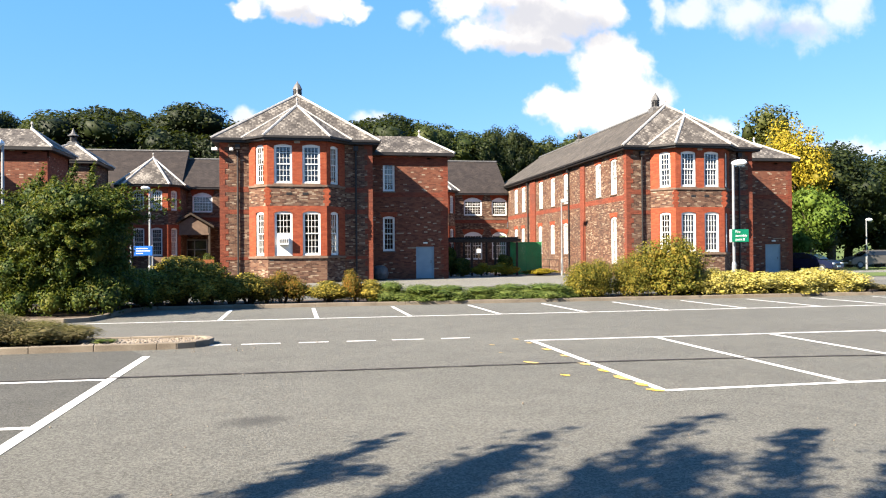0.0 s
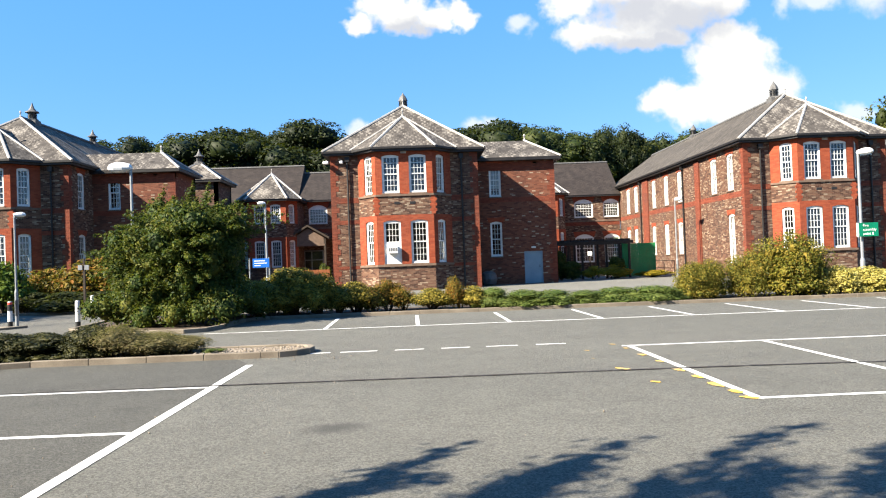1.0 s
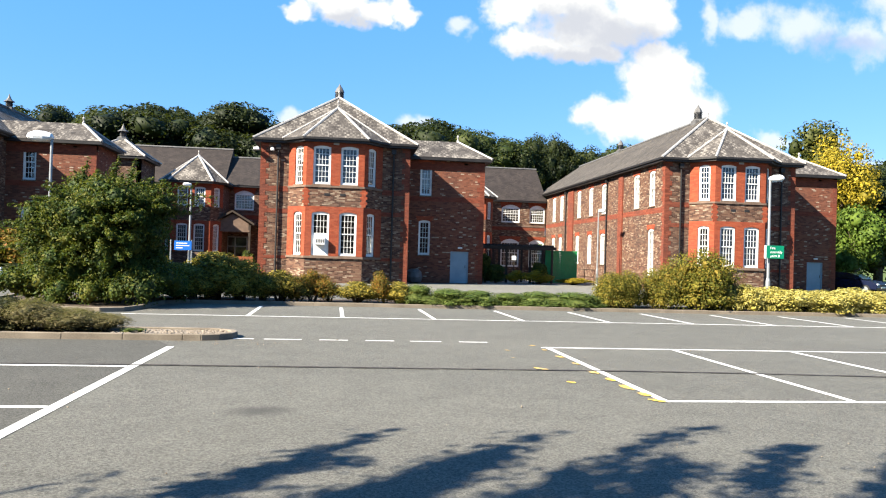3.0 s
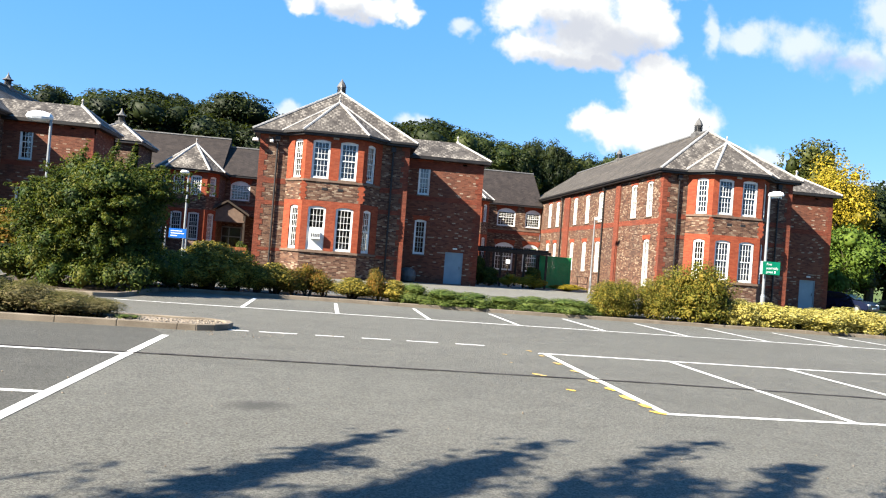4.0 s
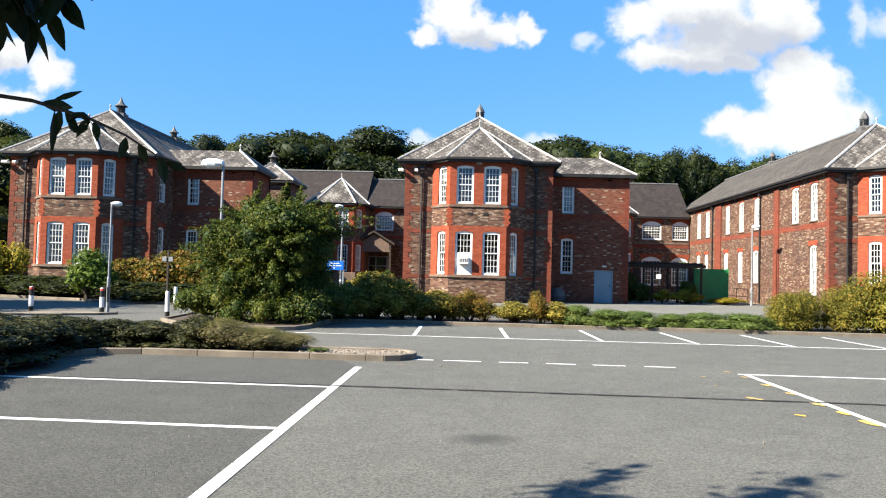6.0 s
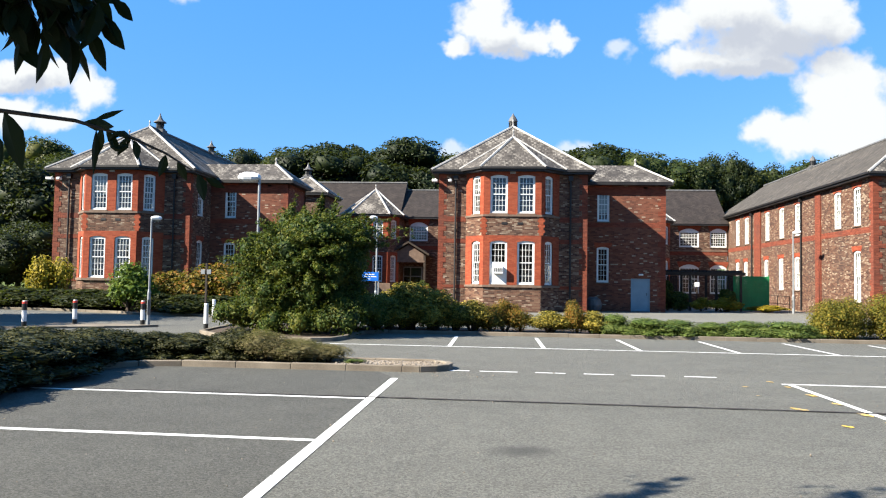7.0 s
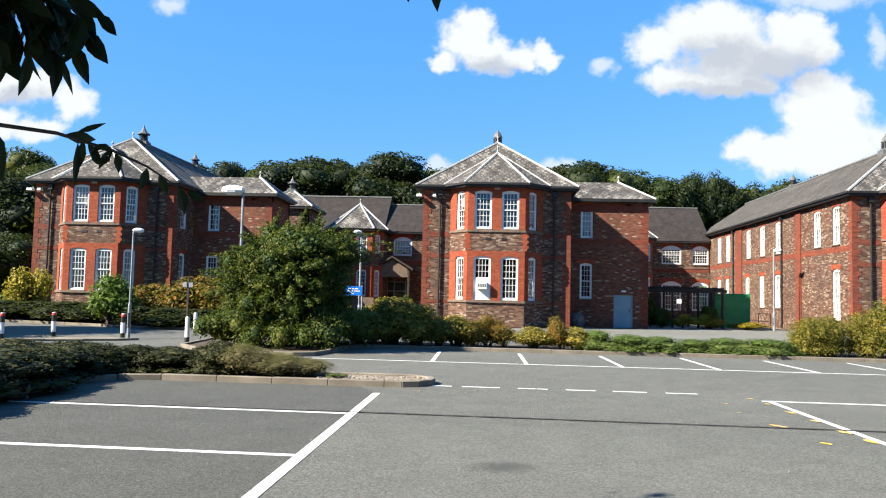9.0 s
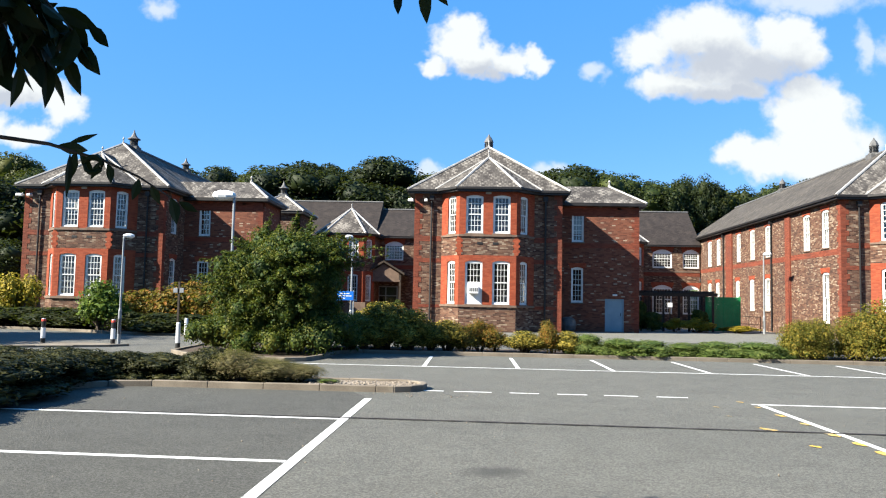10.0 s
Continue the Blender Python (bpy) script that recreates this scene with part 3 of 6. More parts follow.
marking(bar(-7.2, 7.22, -2.27, 7.14), "parking_line", LINE_WHITE, WHITE_LINE)
for x0, x1 in ((-1.39, -1.03), (-0.85, -0.17), (0.15, 0.68), (1.0, 1.53), (1.83, 2.42), (2.75, 3.3)):
    marking(bar(x0, 13.4, x1, 13.4, 0.09), "dashed_line", LINE_WHITE, "short white painted dash on tarmac")
smear = random.Random(8)


def smudge(x, y, a, w):
    """A ragged patch of old paint."""
    k = 14
    return [(x + a * 0.5 * math.cos(i * math.tau / k) * smear.uniform(0.6, 1.1), y - 0.25 * a * math.cos(i * math.tau / k) + w * 0.55 * math.sin(i * math.tau / k) * smear.uniform(0.5, 1.1)) for i in range(k)]


for x, y, a, w in ((3.45, 10.05, 0.26, 0.2), (3.55, 8.85, 0.13, 0.12), (4.12, 12.3, 0.1, 0.14), (4.13, 11.4, 0.13, 0.3), (4.15, 10.6, 0.12, 0.25), (4.14, 9.75, 0.14, 0.3), (4.17, 9.1, 0.12, 0.3), (4.16, 8.5, 0.14, 0.34), (4.2, 8.0, 0.14, 0.3), (4.2, 7.62, 0.22, 0.16), (3.42, 12.2, 0.1, 0.07), (3.3, 11.2, 0.08, 0.06), (4.05, 12.95, 0.12, 0.1)):
    marking(smudge(x, y, a, w), "yellow_mark", LINE_YELLOW, "broken yellow paint mark on tarmac", z=0.009)
rng = random.Random(4)


def trench():
    """A narrow strip of newer tarmac with a ragged edge."""
    bm = bmesh.new()
    k = 160
    def mid(i):
        x = -7 + 19 * i / k
        return x, 10.0 - 0.02 * max(0, x + 2) - 0.012 * max(0, x - 4) ** 2

    lo = [bm.verts.new((mid(i)[0], mid(i)[1] - 0.03 + rng.uniform(-0.01, 0.01), 0.011)) for i in range(k + 1)]
    hi = [bm.verts.new((mid(i)[0], mid(i)[1] + 0.03 + rng.uniform(-0.01, 0.01), 0.011)) for i in range(k + 1)]
    for i in range(k):
        bm.faces.new((lo[i], lo[i + 1], hi[i + 1], hi[i]))
    return bm


setting("tarmac_seam", trench(), TRENCH, "narrow dark repair seam across the tarmac", "road seam")


def grit():
    """Loose bits of gravel and litter on the tarmac."""
    bm = bmesh.new()
    r = random.Random(12)
    for i in range(420):
        near_tip = i % 3 == 0
        x, y = (r.gauss(-1.3, 0.5), r.gauss(12.75, 0.3)) if near_tip else (r.uniform(-7, 10), r.uniform(3, 17))
        w = r.uniform(0.003, 0.009) * (2 if i % 11 == 0 else 1)
        m = pose(x, y, w * 0.4 + 0.004, r.uniform(0, 360), r.uniform(0, 360), 0) @ Matrix.Diagonal((w, w * 0.8, w * 0.6, 1))
        bmesh.ops.create_icosphere(bm, subdivisions=1, radius=1.0, matrix=m)
    return bm


tagged(new("loose_grit", mesh_of("loose_grit", grit(), GRAVEL)), "scattered pale grit and litter on the tarmac", "grit", kind="stuff")


def kerb_line(pts, name, label, wide=0.125, high=0.11, long=0.91):
    """Kerb stones laid end to end along a line, each a bevelled block of its own."""
    base = tagged(new(name), label, "kerb", kind="structure")
    run = [Vector((*p, 0)) for p in pts]
    for a, b in zip(run, run[1:]):
        d = b - a
        k = max(1, round(d.length / long))
        step = d.length / k
        key = ("kerb", round(step, 2), wide, high)
        if key not in MADE:
            MADE[key] = mesh_of("kerb_stone", boxes((0.002, step - 0.002, 0, wide, -0.1, high), bevel=0.01), KERB)
        for i in range(k):
            ob = part("kerb_stone", MADE[key], None, base)
            p = a + d * (i / k)
            ob.matrix_basis = pose(p.x, p.y, rng.uniform(-0.006, 0.004), 0, rng.uniform(-0.3, 0.3), math.degrees(math.atan2(d.y, d.x)))
    return base


def arc(cx, cy, r, a0, a1, k=6):
    return [(cx + r * math.cos(radians(a0 + (a1 - a0) * i / k)), cy + r * math.sin(radians(a0 + (a1 - a0) * i / k))) for i in range(k + 1)]


kerb_line([(-17.5, 20.85), (-14.6, 21.25), (-12.0, 22.85), (-11.65, 23.5)], "kerb_island", "low concrete kerb of a paved island", 0.125, 0.07)
BED_NEAR = [(-7.35, 2.0), (-7.4, 9.9), (-7.5, 12.0), (-6.9, 12.75), (-6.2, 12.95), (-2.2, 13.0)] + arc(-2.0, 13.65, 0.65, -80, 90) + [(-9.0, 14.6), (-16, 15.2)]
kerb_line(BED_NEAR, "kerb_near_bed", "weathered concrete kerb round a planting bed")
setting("near_bed", sheet([(-16, 2.0)] + [(x - 0.05, y + 0.08) for x, y in BED_NEAR], 0.07), SOIL, "bare soil of a planting bed", "soil")
setting("gravel_patch", sheet([(-3.4, 13.16), (-2.2, 13.16), (-1.7, 13.3), (-1.55, 13.65), (-1.8, 14.0), (-3.4, 14.1)], 0.085), GRAVEL, "pale gravel at the tip of a planting bed", "gravel")
stones = bmesh.new()
for k in range(320):
    w = rng.uniform(0.012, 0.035)
    bmesh.ops.create_icosphere(stones, subdivisions=1, radius=1.0, matrix=pose(rng.uniform(-3.5, -1.55), rng.uniform(13.2, 14.0), 0.085 + w * 0.2, 0, 0, rng.uniform(0, 360)) @ Matrix.Diagonal((w, w * 0.75, w * 0.6, 1)))
tagged(new("bed_gravel", mesh_of("bed_gravel", stones, GRAVEL)), "loose pale stones at the tip of the bed", "gravel", kind="stuff")
BED_FAR = [(-9.6, 24.6), (-9.2, 20.9), (-8.2, 19.6), (-6.6, 19.1), (-5.4, 18.9), (-4.9, 19.2), (-4.7, 20.2), (-4.6, 22.3), (-4.0, 22.85), (30, 22.95)]
kerb_line(BED_FAR, "kerb_far_bed", "weathered concrete kerb along a row of shrubs")
setting("far_bed", sheet([(x, y + 0.08) for x, y in BED_FAR] + [(30, 25.6), (-9.6, 25.6)], 0.06), SOIL, "bare soil under a row of shrubs", "soil")
BED_LEFT = [(-40, 33.6), (-22, 33.2), (-17.5, 31.8), (-16.3, 30.9), (-12.0, 30.4), (-10.4, 31.6), (-10.2, 37.0)]
kerb_line(BED_LEFT, "kerb_left_bed", "concrete kerb before the shrubs of a brick wing")
setting("left_bed", sheet([(x, y + 0.08) for x, y in BED_LEFT] + [(-10.2, 41.5), (-40, 37.5)], 0.06), SOIL, "soil under shrubs before a brick wing", "soil")


# ---- brick buildings ----
def quoins(parent, x, y, dx, dy, z0, z1):
    """Red corner bricks, toothed into the brown walls on both faces of a corner; dx, dy: the ways into the walls."""
    z, k = z0, 0
    while z < z1 - 0.05:
        a, b = (0.46, 0.3) if k % 2 else (0.3, 0.46)
        key = ("quoin", dx, dy, k % 2)
        if key not in MADE:
            o = 0.014
            bm = boxes((*sorted((-dx * o, dx * a)), *sorted((-dy * o, dy * 0.1)), 0, 0.305), (*sorted((-dx * o, dx * 0.1)), *sorted((dy * 0.1, dy * b)), 0, 0.305))
            MADE[key] = mesh_of("quoin", bm, BAND)
        part("quoin", MADE[key], None, parent).matrix_basis = pose(x, y, z)
        z, k = z + 0.31, k + 1


def hip_cap(parent, p, q, mat=None, r=0.085):
    bm = tube(bmesh.new(), [p, Vector(p).lerp(Vector(q), 0.5), q], r, 6)
    return part("hip_capping", bm, mat or LEAD, parent, "pale lead-covered hip")


def cupola(parent, x, y, z, s=1.0, flared=False):
    """A small louvred lead ventilator astride the ridge, under a domed or a flared cap."""
    bm = boxes((x - 0.42 * s, x + 0.42 * s, y - 0.42 * s, y + 0.42 * s, z - 0.5, z + 0.1 * s))
    lathe(bm, [(0.44 * s, z + 0.1 * s), (0.44 * s, z + 0.18 * s), (0.3 * s, z + 0.22 * s), (0.3 * s, z + 0.76 * s)], 8, x, y)
    ob = part("ventilator", bm, DULL_LEAD, parent, "grey lead roof ventilator with a pointed cap")
    cap = [(0.36, 0.72), (0.35, 0.78), (0.3, 0.92), (0.19, 1.12), (0.07, 1.26), (0.03, 1.38)]
    if flared:
        cap = [(0.52, 0.7), (0.5, 0.74), (0.3, 0.86), (0.17, 1.05), (0.07, 1.28), (0.03, 1.46)]
    part("ventilator_cap", lathe(bmesh.new(), [(r * s, z + h * s) for r, h in cap], 8, x, y), DULL_LEAD, ob)
    bm = bmesh.new()
    for k in range(8):
        a = (k + 0.5) * math.tau / 8
        for j in range(4):
            zz = z + (0.26 + 0.11 * j) * s
            c, s_, r, w = math.cos(a), math.sin(a), 0.28 * s, 0.1 * s
            solid(bm, [(x + r * c - w * s_, y + r * s_ + w * c, zz + 0.06), (x + r * c + w * s_, y + r * s_ - w * c, zz + 0.06),
                       (x + (r + 0.05) * c + w * s_, y + (r + 0.05) * s_ - w * c, zz), (x + (r + 0.05) * c - w * s_, y + (r + 0.05) * s_ + w * c, zz)], ((0, 1, 2, 3),))
    part("louvres", bm, BLACK, ob)


def finial(parent, x, y, z, s=1.0):
    bm = lathe(bmesh.new(), [(0.1 * s, z - 0.1), (0.1 * s, z + 0.1), (0.05 * s, z + 0.14), (0.05 * s, z + 0.26), (0.1 * s, z + 0.33), (0.03 * s, z + 0.45)], 8, x, y)
    part("finial", bm, LEAD, parent)


def downpipe(parent, x, y, z0, z1, hopper=True):
    bm = tube(bmesh.new(), [(x, y, z0), (x, y, z1)], 0.055, 8)
    z = z0 + 1.0
    while z < z1:
        tube(bm, [(x, y, z), (x, y, z + 0.07)], 0.075, 8)
        z += 1.8
    if hopper:
        box(bm, x - 0.13, x + 0.13, y - 0.12, y + 0.1, z1 - 0.28, z1)
    return part("downpipe", bm, GUTTER, parent, "black cast iron downpipe")


def run_along(parent, name, pts, mat, depth, z0, z1, label=""):
    """A band or gutter with a square section along a plan line, its outer side to the right."""
    bm = bmesh.new()
    ring = []
    P = [Vector((*p, 0)) for p in pts]
    for i, p in enumerate(P):
        n0 = n1 = None
        if i:
            d = (p - P[i - 1]).normalized()
            n0 = Vector((d.y, -d.x, 0))
        if i < len(P) - 1:
            d = (P[i + 1] - p).normalized()
            n1 = Vector((d.y, -d.x, 0))
        nn = n0 or n1
        if n0 and n1:
            nn = (n0 + n1)
            nn = nn / max(0.3, nn.dot(n1))
        ring.append([bm.verts.new(v) for v in (p + Vector((0, 0, z0)), p + nn * depth + Vector((0, 0, z0)), p + nn * depth + Vector((0, 0, z1)), p + Vector((0, 0, z1)))])
    for a, b in zip(ring, ring[1:]):
        for k in range(4):
            bm.faces.new((a[k], b[k], b[(k + 1) % 4], a[(k + 1) % 4]))
    bm.faces.new(ring[0][::-1])
    bm.faces.new(ring[-1])
    return part(name, bm, mat, parent, label)


HW, BF, BO, BD = 4.32, 1.63, 2.7, 1.2      # half width, bay front and foot, bay depth
EAVE, RIDGE, LONG = 8.12, 11.5, 28.0


def pavilion(xc, left_holes, right_holes, wing_windows, unit, flared=False):
    """A two-storey ward block with a splayed front bay, a hipped slate roof and a low side wing. Its front wall stands on y = 0."""
    t = thing("ward_block", xc, 43.8, 0, "two-storey brown and red brick block with splayed bay, slate roof", "building", "ward blocks")
    bay = [(-BO, 0), (-BF, -BD), (BF, -BD), (BO, 0)]
    up, low = (5.6, 7.8), (1.56, 4.04)
    # walls
    bm = wall(bmesh.new(), (-HW, 0), (-BO, 0), 0, EAVE)
    part("front_wall", bm, BROWN, t)
    part("front_wall", wall(bmesh.new(), (BO, 0), (HW, 0), 0, EAVE), BROWN, t)
    side = (Vector(bay[1]) - Vector(bay[0])).length
    for a, b, spots in ((bay[0], bay[1], ((side / 2 + 0.12, 0.7),)), (bay[1], bay[2], ((BF - 0.775, 0.98), (BF + 0.775, 0.98))), (bay[2], bay[3], ((side / 2 - 0.12, 0.7),))):
        holes = [(c - w / 2, c + w / 2, z0, z1) for c, w in spots for z0, z1 in (up, low)]
        part("bay_wall", wall(bmesh.new(), a, b, 0, EAVE, holes), BROWN, t)
        for z0, z1 in ((5.52, EAVE - 0.05), (1.5, 4.34)):
            part("red_facing", wall(bmesh.new(), a, b, z0, z1, holes, 0.06, 0.012), RED, t, "smooth red brick facing round the windows")
        for i, (c, w) in enumerate(spots):
            for z0, z1 in (up, low):
                boarded = unit and len(spots) == 2 and i == 0 and z0 < 3
                shade = BLINDS.random()
                window(t, on_wall(a, b, c, z0), w, z1 - z0, 0.09, 4 if len(spots) == 2 else 3, 3, 0.0 if boarded else (0.35 + 0.5 * BLINDS.random() if shade > 0.72 else 0.0), arch=True, panel=1.0 if boarded else 0.0)
    if unit:
        w0 = -0.775
        panel = part("window_panel", boxes((w0 - 0.42, w0 + 0.42, -BD + 0.06, -BD + 0.1, 1.62, 2.78), bevel=0.01), WHITE, t, "white board below the sash")
        ac = part("air_conditioner", boxes((w0 - 0.28, w0 + 0.3, -BD - 0.32, -BD + 0.06, 2.15, 2.58), bevel=0.025), WHITE, t, "white window air conditioner")
        for k in range(5):
            part("grille_slot", boxes((w0 - 0.22 + 0.1 * k, w0 - 0.15 + 0.1 * k, -BD - 0.326, -BD - 0.3, 2.27, 2.47)), DULL_LEAD, ac)
    part("side_wall", wall(bmesh.new(), (-HW, LONG), (-HW, 0), 0, EAVE, [(LONG - b, LONG - a, c, d) for a, b, c, d in left_holes]), BROWN, t)
    part("side_wall", wall(bmesh.new(), (HW, 0), (HW, LONG), 0, EAVE, right_holes), BROWN, t)
    for a, b, c, d in left_holes:
        window(t, on_wall((-HW, LONG), (-HW, 0), LONG - (a + b) / 2, c), b - a, d - c, 0.09, 3, 3, 0.97)
    for a, b, c, d in right_holes:
        window(t, on_wall((HW, 0), (HW, LONG), (a + b) / 2, c), b - a, d - c, 0.09, 3, 3, 0.4 if c > 3 else 0.0)
    # bands and quoins
    front = [(-HW, 0), (-BO, 0), *bay[1:3], (BO, 0), (HW, 0)]
    run_along(t, "string_course", [(-BO, 0), *bay[1:3], (BO, 0)], STONE, 0.07, 5.42, 5.53)
    run_along(t, "string_course", [(-BO, 0), *bay[1:3], (BO, 0)], STONE, 0.09, 1.4, 1.52)
    for z0, z1 in ((5.2, 5.5), (1.32, 1.5), (3.95, 4.2)):
        run_along(t, "red_band", [(-HW, 0), (-BO - 0.02, 0)], BAND, 0.012, z0, z1)
        run_along(t, "red_band", [(BO + 0.02, 0), (HW, 0)], BAND, 0.012, z0, z1)
    run_along(t, "red_band", [(-HW, LONG), (-HW, 0)], BAND, 0.012, 4.85, 5.2)
    quoins(t, -HW, 0, 1, 1, 0, 7.9)
    quoins(t, HW, 0, -1, 1, 0, 7.9)
    for x in (-BF, BF):
        for k in range(7):
            w = 0.12 + 0.08 * (k % 2)
            key = ("bay quoin", k % 2)
            if key not in MADE:
                MADE[key] = mesh_of("quoin", boxes((-w, w, -0.012, 0.05, 0, 0.15)), RED)
            part("quoin", MADE[key], None, t).matrix_basis = pose(x, -BD, 4.36 + 0.15 * k)
    for y0, y1 in ((7.0, 7.8), (18.7, 20.2)):
        part("pilaster", boxes((-HW - 0.1, -HW, y0, y1, 0, 7.85)), BAND, t, "red brick pilaster")
    downpipe(t, -3.32, -0.1, 0.1, 7.9)
    downpipe(t, 3.35, -0.1, 0.1, 7.9)
    for y in (10.25, 20.85):
        downpipe(t, -HW - 0.09, y, 0.1, 7.9)
    # air bricks between the storeys
    for x in (-0.45, 0.44):
        part("air_brick", boxes((x - 0.16, x + 0.16, -BD - 0.02, -BD + 0.02, 4.95, 5.1), bevel=0.01), GUTTER, t)
    part("wall_vent", boxes((-0.16, 0.16, -BD - 0.06, -BD, 7.86, 8.0), bevel=0.01), LEAD, t)
    # rooms: floors and partitions close the block inside, coloured dark for interior shade
    part("dark_room_fill", boxes((-HW + 0.3, HW - 0.3, 0.3, LONG - 0.3, 4.4, 4.6), (-HW + 0.3, HW - 0.3, 3.0, 3.1, 0.02, 4.4), (-HW + 0.3, HW - 0.3, 3.0, 3.1, 4.6, 8.0), (-0.6, -0.5, 3.1, LONG, 0.02, 4.4), (-0.6, -0.5, 3.1, LONG, 4.6, 8.0)), UNLIT_ROOM, t)
    # roof
    o, y0, z0 = 0.42, -0.42, EAVE + 0.08
    e = HW + o
    ya = 3.25
    bm = solid(bmesh.new(), [(-e, y0, z0), (e, y0, z0), (e, LONG + 3, z0), (-e, LONG + 3, z0), (0, ya, RIDGE), (0, LONG + 3, RIDGE)], ((0, 1, 4), (1, 2, 5, 4), (3, 0, 4, 5), (2, 3, 5), (3, 2, 1, 0)))
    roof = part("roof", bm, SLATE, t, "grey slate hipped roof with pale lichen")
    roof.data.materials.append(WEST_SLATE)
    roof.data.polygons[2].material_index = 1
    yb, fb, fo = -BD - o, BF + 0.22, BO + 0.4
    apex, back = (0, 0.65, 10.34), (0, 2.6, 10.34)
    zb = z0 + 0.02
    bm = solid(bmesh.new(), [(-fo - 0.5, 0.1, zb), (-fo, y0, zb), (-fb, yb, zb), (fb, yb, zb), (fo, y0, zb), (fo + 0.5, 0.1, zb), apex, back], ((1, 2, 6), (2, 3, 6), (3, 4, 6), (5, 4, 3, 2, 1, 0), (0, 1, 6, 7), (4, 5, 7, 6)))
    bay_roof = part("bay_roof", bm, SLATE, t, "grey slate roof over the bay")
    run_along(t, "gutter", [(-HW, LONG), (-HW, 0), (-BO, 0), *bay[1:3], (BO, 0), (HW, 0), (HW, LONG)], GUTTER, 0.36, EAVE - 0.14, EAVE + 0.02, "black eaves gutter and soffit")
    run_along(t, "gutter", [(-HW - 0.36, LONG), (-HW - 0.36, -0.36), (-BO - 0.28, -0.36), (-BF - 0.18, -BD - 0.36), (BF + 0.18, -BD - 0.36), (BO + 0.28, -0.36), (HW + 0.36, -0.36), (HW + 0.36, LONG)], GUTTER, 0.1, EAVE - 0.02, EAVE + 0.1)
    for p, q in (((-e, y0, z0), (0, ya, RIDGE)), ((e, y0, z0), (0, ya, RIDGE))):
        hip_cap(roof, p, q)
    for p in ((-fb, yb, z0), (fb, yb, z0)):
        hip_cap(bay_roof, p, apex, None, 0.08)
    for s in (-1, 1):
        hip_cap(bay_roof, (s * fo, y0, z0 + 0.03), apex, None, 0.07)
    part("ridge_tiles", tube(bmesh.new(), [apex, back], 0.09, 6), DULL_LEAD, bay_roof)
    part("ridge_tiles", tube(bmesh.new(), [(0, ya, RIDGE), (0, LONG + 3, RIDGE)], 0.12, 6), DULL_LEAD, roof)
    finial(roof, 0, ya, RIDGE, 0.7)
    finial(bay_roof, 0, 0.65, 10.34, 0.7)
    cupola(roof, 0, 4.7, RIDGE, 0.85, flared)
    cupola(roof, 0, 13.6 if flared else 19.4, RIDGE, 0.74, flared)
    # low side wing
    x0, x1, wy, wd = HW, HW + 5.1, 3.2, 4.2
    we = 7.92
    holes = [(0.95, 1.69, 5.55, 7.7), (0.93, 1.67, 1.78, 3.98)] if wing_windows else []
    door = (3.02, 4.18, 0.0, 2.05)
    part("wing_wall", wall(bmesh.new(), (x0, wy), (x1, wy), 0, we, holes + [door]), WING_BRICK, t)
    part("wing_wall", wall(bmesh.new(), (x1, wy), (x1, wy + wd), 0, we), WING_BRICK, t)
    for a, b, c, d in holes:
        window(t, on_wall((x0, wy), (x1, wy), (a + b) / 2, c), b - a, d - c, 0.08, 3, 3, 0.75 if c > 3 and unit else 0.0)
    run_along(t, "red_band", [(x0, wy), (x1, wy)], BAND, 0.012, 5.2, 5.5)
    run_along(t, "red_band", [(x0, wy), (x1, wy)], BAND, 0.012, 7.2, 7.75)
    quoins(t, x1, wy, -1, 1, 0, 7.2)
    d = part("door", boxes((x0 + door[0], x0 + door[1], wy + 0.08, wy + 0.14, 0.03, 2.03), bevel=0.008), DOOR_BLUE, t, "pale blue-grey painted door, shut")
    part("door_frame", boxes((x0 + door[0], x0 + door[0] + 0.06, wy + 0.03, wy + 0.08, 0.02, 2.05), (x0 + door[1] - 0.06, x0 + door[1], wy + 0.03, wy + 0.08, 0.02, 2.05), (x0 + door[0] + 0.06, x0 + door[1] - 0.06, wy + 0.03, wy + 0.08, 1.99, 2.05)), DOOR_BLUE, d)
    part("handle", tube(bmesh.new(), [(x0 + door[1] - 0.2, wy + 0.02, 1.0), (x0 + door[1] - 0.2, wy + 0.02, 1.18)], 0.018, 6), GUTTER, d)
    part("bulkhead_lamp", boxes((x0 + 3.48, x0 + 3.76, wy - 0.1, wy, 2.24, 2.34), bevel=0.02), WHITE, t)
    part("air_brick", boxes((x0 + 3.75, x0 + 4.0, wy - 0.012, wy + 0.02, 7.6, 7.72)), STONE, t)
    z1, zr, ym = we + 0.07, 9.38, wy + wd / 2
    xe, yf, yr = x1 + 0.4, wy - 0.4, wy + wd + 0.4
    xa = x1 - 1.5
    bm = solid(bmesh.new(), [(x0 - 2.2, yf, z1), (xe, yf, z1), (xe, yr, z1), (x0 - 2.2, yr, z1), (x0 - 2.2, ym, zr), (xa, ym, zr)], ((0, 1, 5, 4), (1, 2, 5), (2, 3, 4, 5), (3, 0, 4), (3, 2, 1, 0)))
    wing_roof = part("wing_roof", bm, SLATE, t, "lower grey slate roof of the side wing")
    hip_cap(wing_roof, (xe, yf, z1), (xa, ym, zr), None, 0.08)
    hip_cap(wing_roof, (xe, yr, z1), (xa, ym, zr), None, 0.08)
    finial(wing_roof, xa, ym, zr, 0.9)
    run_along(t, "gutter", [(x0, wy), (x1, wy), (x1, wy + wd)], GUTTER, 0.4, we - 0.12, we + 0.05)
